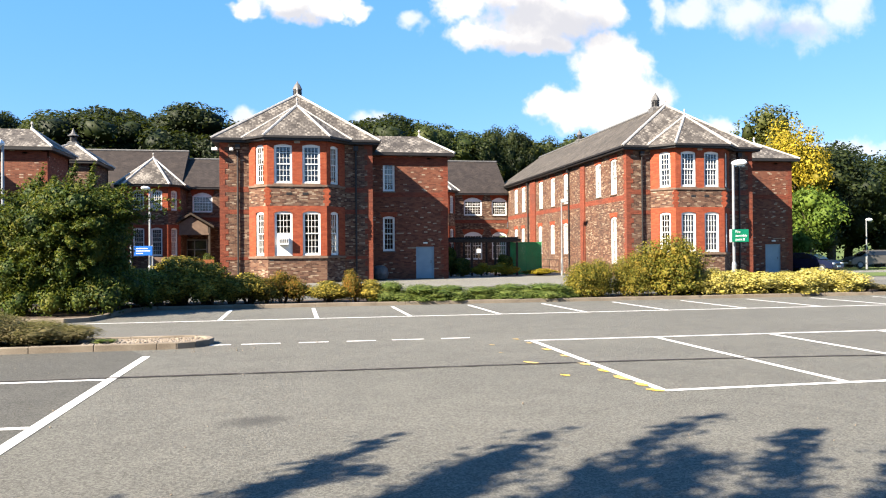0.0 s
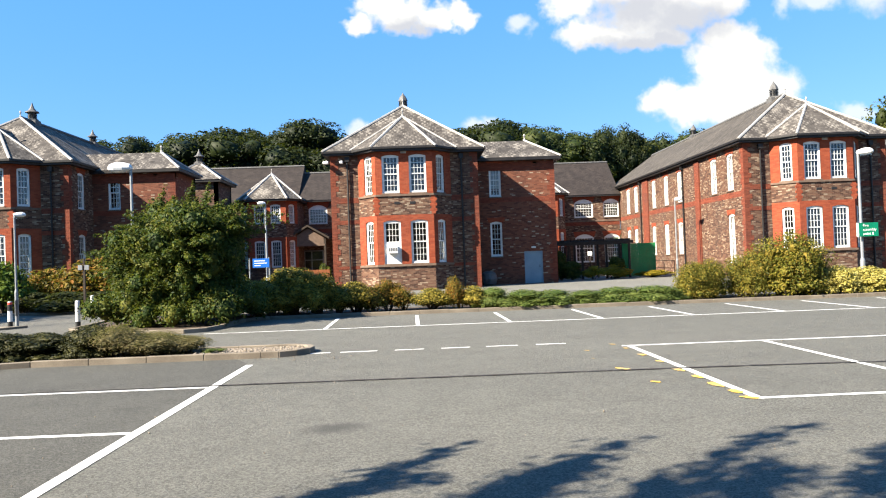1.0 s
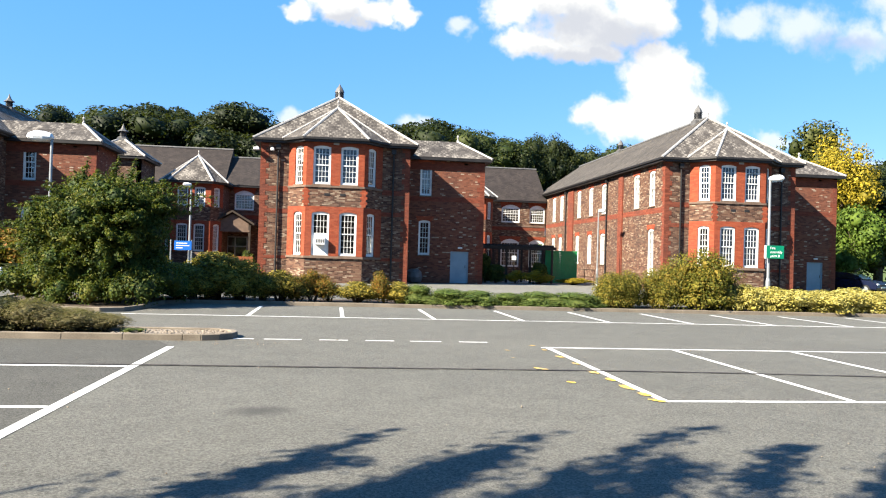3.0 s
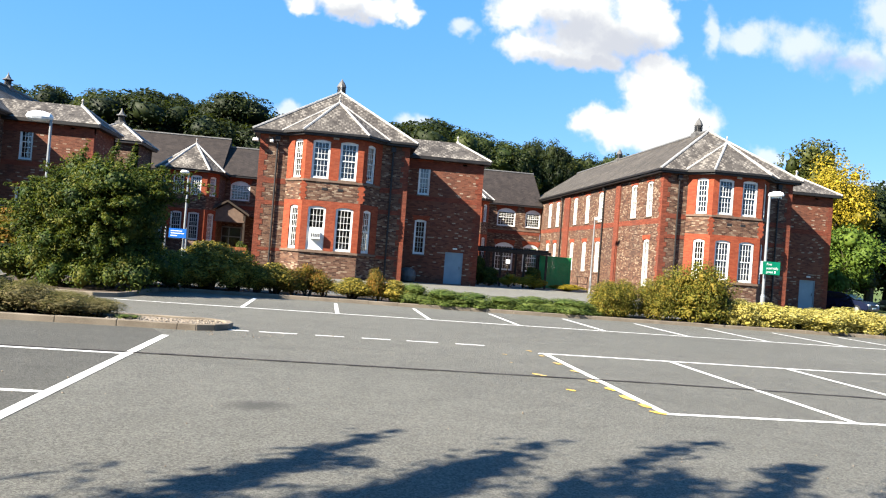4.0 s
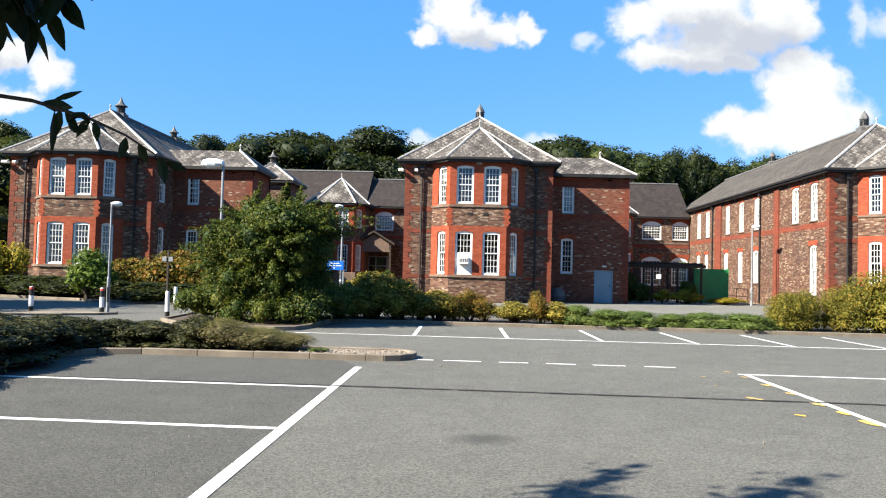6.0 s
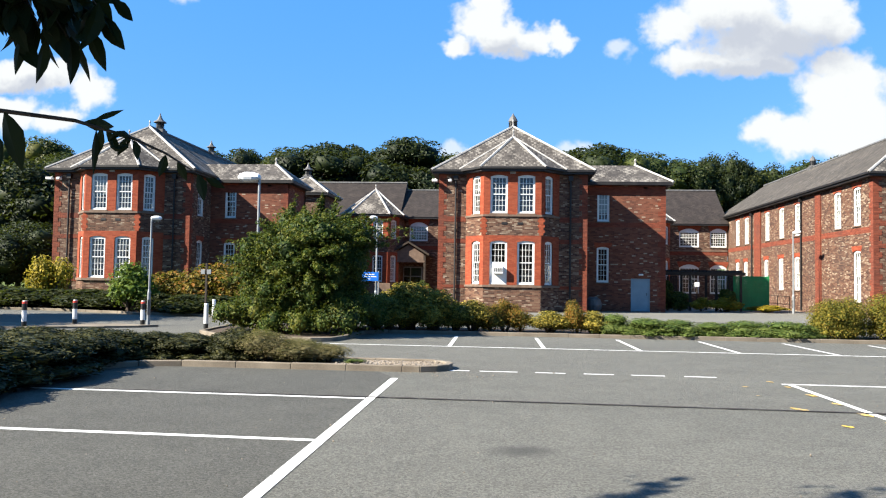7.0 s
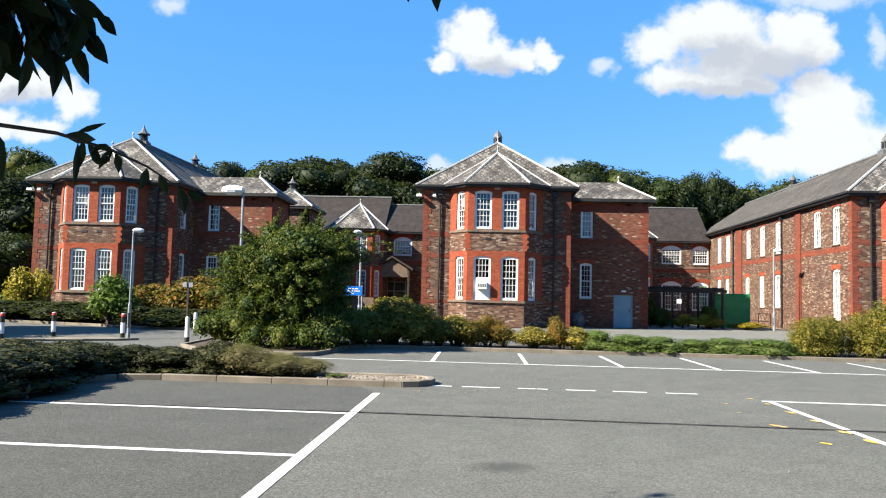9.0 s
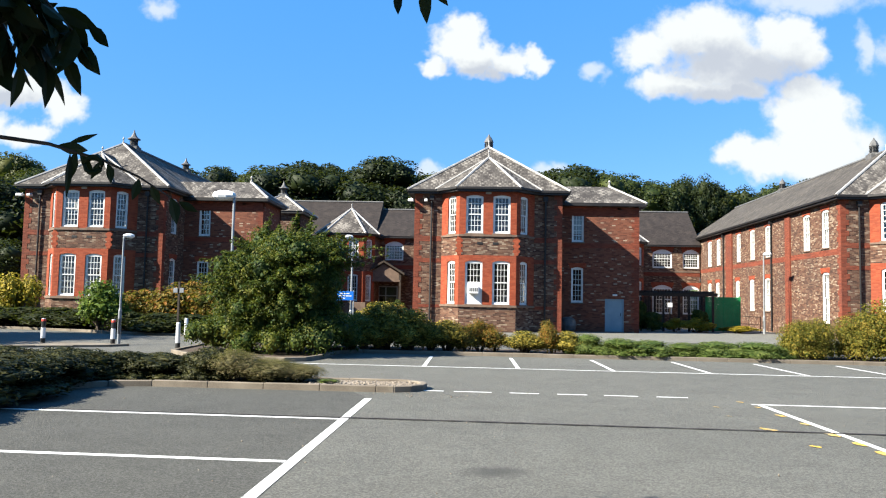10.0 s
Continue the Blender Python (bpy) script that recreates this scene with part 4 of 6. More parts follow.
    part("wing_back", wall(bmesh.new(), (x1, wy + wd), (x0, wy + wd), 0, we), WING_BRICK, t)
    return t


BLINDS = random.Random(11)
SIDE_UP = [(1.5, 2.45), (4.1, 5.1), (10.6, 11.6), (13.7, 14.7), (16.8, 17.8), (21.9, 23.0), (24.4, 25.5)]
SIDE_LOW = [(10.75, 11.75), (13.85, 14.85), (17.1, 18.05), (22.2, 23.2), (24.5, 25.5)]
long_side = [(a, b, 5.35, 7.65) for a, b in SIDE_UP] + [(a, b, 1.5, 3.88) for a, b in SIDE_LOW] + [(1.55, 2.5, 0.85, 3.9)]
short_side = [(1.15, 2.05, 5.5, 7.7), (1.15, 2.05, 1.66, 4.0)]
block_left = pavilion(-23.88, [], short_side, True, False, True)
block_mid = pavilion(-0.1, [], [], True, True)
block_right = pavilion(24.4, long_side, [], False, False)


# ---- link buildings ----
def hipped(parent, x0, x1, y0, y1, z, apex_z, apex=None, mat=None, caps=True):
    """A pyramid roof with pale hips over a rectangle."""
    ax, ay = apex or ((x0 + x1) / 2, (y0 + y1) / 2)
    bm = solid(bmesh.new(), [(x0, y0, z), (x1, y0, z), (x1, y1, z), (x0, y1, z), (ax, ay, apex_z)], ((0, 1, 4), (1, 2, 4), (2, 3, 4), (3, 0, 4), (3, 2, 1, 0)))
    r = part("roof", bm, mat or SLATE, parent)
    if caps:
        for x, y in ((x0, y0), (x1, y0), (x1, y1), (x0, y1)):
            hip_cap(r, (x, y, z), (ax, ay, apex_z), None, 0.09)
    return r


def link(x0, x1, y, wide, tall, extra, eave=7.4, ridge=11.1, step=None):
    """A two-storey range between two blocks, its front wall on y."""
    t = thing("link_range", x0, y, 0, "two-storey brick link range under a dark slate roof", "building", "link ranges")
    long = x1 - x0
    holes = [(a - x0, b - x0, c, d) for a, b, c, d in wide + tall]
    part("front_wall", wall(bmesh.new(), (0, 0), (long, 0), 0, eave, holes), BROWN, t)
    for a, b, c, d in holes[:len(wide)]:
        window(t, on_wall((0, 0), (long, 0), (a + b) / 2, c), b - a, d - c, 0.32, 6, 3, 0.0)
    for a, b, c, d in holes[len(wide):]:
        window(t, on_wall((0, 0), (long, 0), (a + b) / 2, c), b - a, d - c, 0.09, 3, 3, 0.0)
    run_along(t, "string_course", [(0, 0), (long, 0)], STONE, 0.05, 4.9, 5.05)
    run_along(t, "red_band", [(0, 0), (long, 0)], BAND, 0.012, 4.55, 4.88)
    run_along(t, "gutter", [(0, 0), (long, 0)], GUTTER, 0.38, eave - 0.1, eave + 0.06)
    part("dark_room_fill", boxes((0, long, 0.3, 6.5, 4.35, 4.5), (0, long, 3.5, 3.6, 0, eave)), UNLIT_ROOM, t)
    cut = step - x0 if step else long
    for a, b, r in ((0, cut, ridge), (cut, long, ridge - 0.7)):
        if b - a < 0.1:
            continue
        bm = solid(bmesh.new(), [(a, -0.42, eave + 0.06), (b, -0.42, eave + 0.06), (b, 4.2, r), (a, 4.2, r), (b, 9, eave), (a, 9, eave)], ((0, 1, 2, 3), (3, 2, 4, 5), (0, 3, 5), (1, 4, 2), (5, 4, 1, 0)))
        roof = part("roof", bm, DARK_SLATE, t, "dark weathered slate roof")
        part("ridge_tiles", tube(bmesh.new(), [(a, 4.2, r), (b, 4.2, r)], 0.12, 6), DULL_LEAD, roof)
    return t


link_right = link(4.1, 19.98, 71.5, [(15.6, 17.4, 5.3, 7.05), (18.4, 19.9, 5.3, 7.05), (15.6, 17.4, 1.0, 3.7), (18.4, 19.9, 1.0, 3.7)], [], [])
link_left = link(-19.75, -4.54, 67.0, [(-9.15, -7.5, 5.32, 7.02)], [], [], step=-10.0)


def splayed_bay(xc, y, back, eave, shade):
    """A two-storey splayed bay with a pointed slate roof, built on to a link range."""
    t = thing("entrance_bay", xc, y, 0, "red and brown brick splayed bay with pointed slate roof", "building", "bays of the link ranges")
    pts = [(-2.35, back), (-2.35, 0.95), (-1.55, 0), (1.55, 0), (2.35, 0.95), (2.35, back)]
    for a, b in zip(pts, pts[1:]):
        length = (Vector(b) - Vector(a)).length
        spots = [(length / 2 - 0.68, 0.85), (length / 2 + 0.68, 0.85)] if a[1] == b[1] else ([(length / 2, 0.62)] if length < 1.6 else [])
        holes = [(c - w / 2, c + w / 2, z0, z1) for c, w in spots for z0, z1 in ((5.25, 6.85), (1.6, 3.85))]
        part("bay_wall", wall(bmesh.new(), a, b, 0, eave, holes), BROWN, t)
        if spots:
            part("red_facing", wall(bmesh.new(), a, b, 5.2, eave - 0.05, holes, 0.06, 0.012), RED, t)
            part("red_facing", wall(bmesh.new(), a, b, 1.5, 4.1, holes, 0.06, 0.012), RED, t)
        for c, w in spots:
            for z0, z1 in ((5.25, 6.85), (1.6, 3.85)):
                window(t, on_wall(a, b, c, z0), w, z1 - z0, 0.08, 4, 3, shade)
    run_along(t, "gutter", pts, GUTTER, 0.34, eave - 0.12, eave + 0.04)
    part("dark_room_fill", boxes((-2.0, 2.0, 1.2, back, 4.4, 4.5), (-2.0, 2.0, 3.0, 3.1, 0, eave)), UNLIT_ROOM, t)
    o, z = 0.42, eave + 0.05
    ring = [(-2.35 - o, back + 0.5), (-2.35 - o, 0.8), (-1.55 - 0.2, -o), (1.55 + 0.2, -o), (2.35 + o, 0.8), (2.35 + o, back + 0.5)]
    apex = (0, 2.5, eave + 2.45)
    bm = solid(bmesh.new(), [(x, yy, z) for x, yy in ring] + [apex], [(i, i + 1, 6) for i in range(5)] + [(5, 0, 6), (5, 4, 3, 2, 1, 0)])
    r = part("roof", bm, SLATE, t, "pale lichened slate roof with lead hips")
    for x, yy in ring[1:5]:
        hip_cap(r, (x, yy, z), apex, None, 0.09)
    finial(r, *apex, 0.7)
    return t


splayed_bay(-11.95, 62.6, 4.4, 7.25, 0.0)
splayed_bay(11.45, 66.0, 5.5, 7.25, 0.0)


def turret(x, y):
    t = thing("stair_tower", x, y, 0, "brick stair tower with hipped slate roof and ventilator", "building")
    p = [(-2.0, -2.0), (2.0, -2.0), (2.0, 2.4), (-2.0, 2.4)]
    for a, b in zip(p, p[1:] + p[:1]):
        part("tower_wall", wall(bmesh.new(), a, b, 0, 8.75, [(1.3, 2.1, 5.9, 7.3)] if a == p[0] else []), BROWN, t)
    window(t, on_wall(p[0], p[1], 1.7, 5.9), 0.8, 1.4, 0.08, 3, 3)
    part("dark_room_fill", boxes((-1.7, 1.7, -1.0, -0.9, 0, 8.7)), UNLIT_ROOM, t)
    run_along(t, "gutter", p + p[:1], GUTTER, 0.36, 8.6, 8.78)
    r = hipped(t, -2.42, 2.42, -2.42, 2.82, 8.8, 10.5)
    cupola(r, 0, 0.2, 10.4, 0.85, True)


turret(-17.35, 62.2)


def porch():
    t = thing("entrance_porch", -8.75, 63.4, 0, "open gabled entrance porch with slate roof on posts", "porch")
    for s in (-1, 1):
        bm = solid(bmesh.new(), [(s * 1.75, -0.2, 4.0), (0, -0.2, 5.05), (0, 3.6, 5.05), (s * 1.75, 3.6, 4.0), (s * 1.75, -0.2, 3.88), (0, -0.2, 4.93), (0, 3.6, 4.93), (s * 1.75, 3.6, 3.88)], ((0, 1, 2, 3), (7, 6, 5, 4), (0, 4, 5, 1), (3, 2, 6, 7), (0, 3, 7, 4)))
        part("roof_slope", bm, DARK_SLATE, t)
        part("bargeboard", solid(bmesh.new(), [(s * 1.78, -0.24, 3.86), (0, -0.24, 4.93), (0, -0.24, 5.1), (s * 1.78, -0.24, 4.05), (s * 1.78, -0.2, 3.86), (0, -0.2, 4.93), (0, -0.2, 5.1), (s * 1.78, -0.2, 4.05)], ((0, 1, 2, 3), (7, 6, 5, 4), (0, 4, 5, 1), (3, 2, 6, 7))), TIMBER, t)
        part("post", boxes((s * 1.4 - 0.09, s * 1.4 + 0.09, 0, 0.18, 0, 3.9), bevel=0.01), TIMBER, t)
    part("gable_panel", solid(bmesh.new(), [(-1.3, 0.02, 3.45), (1.3, 0.02, 3.45), (1.3, 0.02, 4.0), (0, 0.02, 4.8), (-1.3, 0.02, 4.0), (-1.3, 0.1, 3.45), (1.3, 0.1, 3.45), (1.3, 0.1, 4.0), (0, 0.1, 4.8), (-1.3, 0.1, 4.0)], ((0, 1, 2, 3, 4), (9, 8, 7, 6, 5), (0, 5, 6, 1))), STONE, t, "weathered pale gable panel")
    part("beam", boxes((-1.4, 1.4, -0.02, 0.16, 3.3, 3.45)), STONE, t)
    d = part("entrance_door", boxes((-0.9, -0.8, 3.3, 3.4, 0, 3.0), (-0.25, -0.17, 3.3, 3.4, 0, 3.0), (0.75, 0.85, 3.3, 3.4, 0, 3.0), (-0.8, 0.75, 3.3, 3.4, 2.9, 3.0), (-0.8, 0.75, 3.3, 3.4, 2.1, 2.18), (-0.8, -0.25, 3.3, 3.4, 0.9, 1.0), (-0.17, 0.75, 3.3, 3.4, 0.9, 1.02), (-0.8, 0.75, 3.3, 3.4, 0, 0.25)), GALV, t, "glazed entrance doors in grey frames")
    part("pane", boxes((-0.8, 0.75, 3.34, 3.36, 0.25, 2.9)), GLASS, d)
    # dark sheet standing in for the unlit hall behind the glass
    part("back_board", boxes((-0.95, 0.9, 3.5, 3.56, 0, 3.05)), UNLIT_ROOM, t)


porch()


# ---- things round the buildings ----
def planter():
    t = thing("brick_planter", -10.2, 58.5, 0, "square brick planter beside the entrance", "planter")
    part("wall", boxes((-0.8, 0.8, -0.6, 0.6, 0, 1.5), bevel=0.02), STONE, t)
    t = thing("timber_screen", -7.4, 58.5, 0, "orange-stained timber screen by the entrance", "fence")
    for k in range(9):
        part("board", boxes((-1.0 + 0.22 * k, -0.79 + 0.22 * k, 0, 0.03, 0.05, 1.3), bevel=0.006), ORANGE_WOOD, t)
    part("rail", boxes((-1.0, 0.98, 0.03, 0.07, 1.0, 1.1)), ORANGE_WOOD, t)
    t = thing("concrete_tub", 4.85, 46.1, 0, "grey rounded concrete tub leaning by the wall", "tub")
    part("bowl", lathe(bmesh.new(), [(0.25, 0.0), (0.46, 0.1), (0.54, 0.4), (0.46, 0.72), (0.3, 0.86), (0.12, 0.9)], 16), DULL_LEAD, t)


planter()


def pergola():
    t = thing("pergola", 10.0, 51.6, 0, "dark timber pergola between the brick wings", "pergola")
    for x in (0.15, 1.9, 3.6, 5.2):
        for y in (0.0, 2.6):
            part("post", boxes((x - 0.07, x + 0.07, y - 0.07, y + 0.07, 0, 2.45), bevel=0.008), TIMBER, t)
    for y in (0.0, 2.6):
        part("beam", boxes((-0.1, 5.5, y - 0.06, y + 0.06, 2.4, 2.62), bevel=0.01), TIMBER, t)
    for k in range(12):
        part("rafter", boxes((0.1 + 0.46 * k, 0.16 + 0.46 * k, -0.35, 2.95, 2.62, 2.75)), TIMBER, t)
    for k in range(14):
        part("slat", boxes((0.12 + 0.11 * k, 0.2 + 0.11 * k, 2.66, 2.69, 0.05, 2.35)), TIMBER, t)
    t = thing("mesh_fence", 14.85, 52.0, 0, "bright green steel mesh fence panel", "fence")
    for x in (0.0, 1.15, 2.28):
        part("post", boxes((x - 0.03, x + 0.03, -0.03, 0.03, 0, 2.42)), GREEN_MESH, t)
    for k in range(30):
        part("slat", boxes((0.04 + 0.075 * k, 0.108 + 0.075 * k, -0.01, 0.01, 0.06, 2.38)), GREEN_MESH, t)
    for z in (0.15, 0.9, 1.65, 2.3):
        part("rail", boxes((0, 2.28, 0.012, 0.03, z, z + 0.04)), GREEN_MESH, t)
    t = thing("handrail", 18.3, 51.5, 0, "grey tubular steel handrail beside a ramp", "handrail")
    for y in (0.0, 2.2, 4.4, 6.6):
        part("post", tube(bmesh.new(), [(0, y, 0), (0, y, 1.1)], 0.024, 6), TIMBER, t)
    for z in (0.55, 1.08):
        part("rail", tube(bmesh.new(), [(0, 0, z), (0, 6.6, z)], 0.022, 6), TIMBER, t)
    t = thing("notice_board", 13.55, 56.5, 0, "small white notice on a post under the pergola", "sign")
    part("post", boxes((-0.04, 0.04, 0.02, 0.08, 0, 1.7)), TIMBER, t)
    part("board", boxes((-0.17, 0.17, -0.01, 0.02, 1.62, 1.95), bevel=0.01), LAMP_SHELL, t)


pergola()


def lamp_post(x, y, high, reach, size, turn, label, group="lamp posts", thick=1.0):
    """A steel post with a flat lantern on a short arm."""
    t = thing("street_lamp", x, y, 0, label, "street lamp", group, turn)
    part("pole", lathe(bmesh.new(), [(r * thick, z) for r, z in ((0.085, 0), (0.085, 1.1), (0.055, 1.2), (0.045, high - 0.1), (0.045, high + 0.05))], 10), GALV, t)
    part("base_door", boxes((-0.04, 0.04, -0.092, -0.075, 0.35, 0.85)), DULL_LEAD, t)
    part("arm", tube(bmesh.new(), [(0, 0, high), (reach * 0.5, 0, high + 0.06), (reach, 0, high + 0.09)], [0.04, 0.036, 0.034], 8), GALV, t)
    bm = bmesh.new()
    prof = [(-0.5, 0.08, 0.07), (-0.42, 0.16, 0.16), (-0.15, 0.23, 0.24), (0.2, 0.24, 0.25), (0.42, 0.18, 0.17), (0.5, 0.07, 0.06)]
    rings = [[bm.verts.new((reach + (px + 0.3) * size, wy * math.cos(a) * size, high + 0.1 + (hz if math.sin(a) > 0 else hz * 0.75) * math.sin(a) * size)) for a in (k * math.tau / 12 for k in range(12))] for px, wy, hz in prof]
    for r, s in zip(rings, rings[1:]):
        for k in range(12):
            bm.faces.new((r[k], r[(k + 1) % 12], s[(k + 1) % 12], s[k]))
    bm.faces.new(rings[0][::-1]), bm.faces.new(rings[-1])
    head = part("lantern", bm, LAMP_SHELL, t, "pale flat lamp head")
    part("lens", boxes((reach + 0.05 * size, reach + 0.65 * size, -0.11 * size, 0.11 * size, high - 0.03, high + 0.02), bevel=0.01), GLASS, head)
    return t


lamp_post(-9.2, 25.8, 5.12, 0.12, 0.82, 180, "tall galvanised lamp post with pale head behind a tree")
lamp_post(-12.35, 24.2, 3.5, 0.04, 0.36, 25, "short galvanised lamp post beside a striped bollard", thick=0.65)
lamp_post(15.85, 25.0, 4.72, 0.06, 0.54, -50, "tall galvanised lamp post rising from pale yellow shrubs")
lamp_post(18.0, 50.0, 5.1, 0.1, 0.6, -60, "lamp post before the side of a brick block")
lamp_post(-6.7, 36.0, 4.6, 0.06, 0.4, 200, "lamp post near the entrance porch")
lamp_post(46.2, 54.8, 4.0, 0.08, 0.6, 0, "lamp post beside a silver car")
lamp_post(52.5, 58.5, 4.0, 0.08, 0.5, 0, "slim lamp post before dark trees")


def lettering(parent, text, x, y, z, size, mat):
    c = bpy.data.curves.new("lettering", "FONT")
    c.body, c.size, c.extrude = text, size, 0.002
    ob = new("lettering", c)
    ob.data.materials.append(mat)
    bpy.context.view_layer.update()
    me = bpy.data.meshes.new_from_object(ob.evaluated_get(bpy.context.evaluated_depsgraph_get()))
    bpy.data.objects.remove(ob)
    o = part("lettering", me, None, parent)
    o.matrix_basis = pose(x, y, z, 90, 0, 0)


def signs():
    t = thing("assembly_sign", 16.02, 24.86, 1.92, "green assembly point sign clipped to a lamp post", "sign")
    board = part("board", boxes((-0.34, 0.34, -0.01, 0.005, 0, 0.47), bevel=0.004), SIGN_GREEN, t)
    part("white_edge", boxes((-0.42, -0.345, -0.012, 0.004, 0, 0.47)), SIGN_WHITE, t)
    lettering(board, "Fire", -0.2, -0.014, 0.335, 0.13, SIGN_WHITE)
    lettering(board, "assembly", -0.2, -0.014, 0.195, 0.13, SIGN_WHITE)
    lettering(board, "point", -0.2, -0.014, 0.055, 0.13, SIGN_WHITE)
    part("digit_bar", boxes((0.12, 0.17, -0.013, -0.008, 0.055, 0.14)), SIGN_WHITE, board)
    part("clip", boxes((-0.2, -0.13, 0.005, 0.16, 0.1, 0.14), (-0.2, -0.13, 0.005, 0.16, 0.34, 0.38)), GALV, t)
    t = thing("direction_sign", -6.95, 35.7, 0, "blue direction sign on grey posts by the entrance", "sign")
    for x in (-0.32, 0.62):
        part("post", tube(bmesh.new(), [(x - 0.2, 0, 0), (x - 0.2, 0, 2.1)], 0.035, 8), GALV, t)
    board = part("board", boxes((-0.36, 0.42, -0.05, -0.03, 1.62, 2.05), bevel=0.006), SIGN_BLUE, t)
    for k, w in enumerate((0.5, 0.6, 0.3)):
        part("text_bar", boxes((-0.28, -0.28 + w, -0.054, -0.048, 1.92 - 0.11 * k, 1.96 - 0.11 * k)), SIGN_WHITE, board)
    t = thing("notice_post", -13.0, 30.6, 0, "small white notice boxes on a dark post", "sign")
    part("post", boxes((-0.04, 0.04, -0.04, 0.04, 0, 2.25)), TIMBER, t)
    for s in (-1, 1):
        part("board", boxes((s * 0.13 - 0.09, s * 0.13 + 0.09, -0.07, -0.04, 1.78, 1.98), bevel=0.008), GALV, t)


signs()


def bollard(label, banded):
    t = thing("bollard", -15.0, 21.6, 0.04, label, "bollard", "bollards by the road")
    part("post", lathe(bmesh.new(), [(0.07, 0), (0.07, 0.62), (0.066, 0.76), (0.05, 0.79)], 12), SIGN_WHITE, t)
    part("black_band", lathe(bmesh.new(), [(0.073, 0.0), (0.073, 0.16)], 12), BLACK, t)
    if banded:
        part("dark_band", lathe(bmesh.new(), [(0.074, 0.5), (0.071, 0.7)], 12), BLACK, t)
        part("red_band", lathe(bmesh.new(), [(0.0725, 0.7), (0.069, 0.77)], 12), SIGN_RED, t)
    return t


post_one = bollard("white round bollard with black and red bands", True)
for x, y in ((-14.4, 23.3), (-12.3, 23.7)):
    copy_thing(post_one, pose(x, y, 0.04))
post_two = bollard("plain white round bollard with a dark foot", False)
post_two.matrix_basis = pose(-9.7, 22.6, 0.03)
for x, y in ((-11.8, 28.5), (-10.0, 30.0)):
    copy_thing(post_two, pose(x, y, 0))


def car(x, y, turn, paint, label, tall=1.45):
    """A parked hatchback, its nose along local x."""
    t = thing("car", x, y, 0, label, "car", "", turn)
    h = tall / 1.45
    side = [(-2.05, 0.35), (-2.1, 0.7), (-2.0, 0.98), (-1.5, 1.02), (0.75, 0.98), (1.6, 0.9), (2.05, 0.72), (2.12, 0.5), (2.08, 0.3)]
    roof = [(-1.95, 0.98), (-1.6, 1.34), (-1.1, 1.45), (0.0, 1.44), (0.45, 1.32), (1.05, 0.97)]

    def slab(pts, half, inset=0.0):
        bm = bmesh.new()
        rows = [[bm.verts.new((px, s * (half - inset * (pz > 1.1)), pz * h)) for px, pz in pts] for s in (-1, 1)]
        bm.faces.new(rows[0]), bm.faces.new(rows[1][::-1])
        for i in range(len(pts)):
            j = (i + 1) % len(pts)
            bm.faces.new((rows[0][j], rows[0][i], rows[1][i], rows[1][j]))
        bmesh.ops.bevel(bm, geom=[e for e in bm.edges], offset=0.05, segments=2, affect="EDGES")
        return bm

    body = part("body", slab(side, 0.86), paint, t)
    part("cabin", slab(roof, 0.74, 0.12), paint, t)
    for s in (-1, 1):
        part("side_window", solid(bmesh.new(), [(-1.5, s * 0.756, 1.02 * h), (0.75, s * 0.756, 1.02 * h), (0.35, s * 0.64, 1.33 * h), (-1.3, s * 0.64, 1.35 * h)], ((0, 1, 2, 3),)), CAR_GLASS, t)
        for wx in (-1.3, 1.32):
            bm = bmesh.new()
            tube(bm, [(wx, s * 0.66, 0.31), (wx, s * 0.88, 0.31)], 0.31, 18)
            wheel = part("wheel", bm, BLACK, t, "black tyre")
            part("rim", tube(bmesh.new(), [(wx, s * 0.87, 0.31), (wx, s * 0.89, 0.31)], 0.2, 14), GALV, wheel)
        part("headlight", boxes((2.0, 2.1, s * 0.62 - 0.16, s * 0.62 + 0.16, 0.6, 0.72), bevel=0.02), SIGN_WHITE, body)
        part("tail_lamp", boxes((-2.12, -2.04, s * 0.68 - 0.1, s * 0.68 + 0.1, 0.7, 0.9), bevel=0.02), SIGN_RED, body)
        part("mirror", boxes((0.62, 0.74, s * 0.92 - 0.07, s * 0.92 + 0.07, 0.98 * h, 1.08 * h), bevel=0.02), paint, body)
    part("windscreen", solid(bmesh.new(), [(1.1, -0.66, 1.0 * h), (1.1, 0.66, 1.0 * h), (0.5, 0.58, 1.34 * h), (0.5, -0.58, 1.34 * h)], ((0, 1, 2, 3),)), CAR_GLASS, t)
    part("number_plate", boxes((2.1, 2.14, -0.26, 0.26, 0.42, 0.53)), SIGN_WHITE, body)
    part("grille", boxes((2.06, 2.13, -0.4, 0.4, 0.56, 0.68)), BLACK, body)


CAR_GLASS = speckled("dark_car_glass", (0.01, 0.012, 0.014), (0.02, 0.022, 0.025), 2.0, 20.0, 0.08, 0.0, 0.0, 0.6)
NAVY = speckled("navy_car_paint", (0.008, 0.012, 0.035), (0.012, 0.018, 0.05), 2.0, 40.0, 0.2, 0.0, 0.1, 0.6)
SILVER = speckled("silver_car_paint", (0.14, 0.13, 0.12), (0.2, 0.185, 0.17), 2.0, 40.0, 0.3, 0.0, 0.5, 0.5)
car(36.1, 48.4, -62, NAVY, "dark navy hatchback parked behind the brick block")
car(49.6, 58.6, 172, SILVER, "silver hatchback parked beside a lamp post", 1.6)


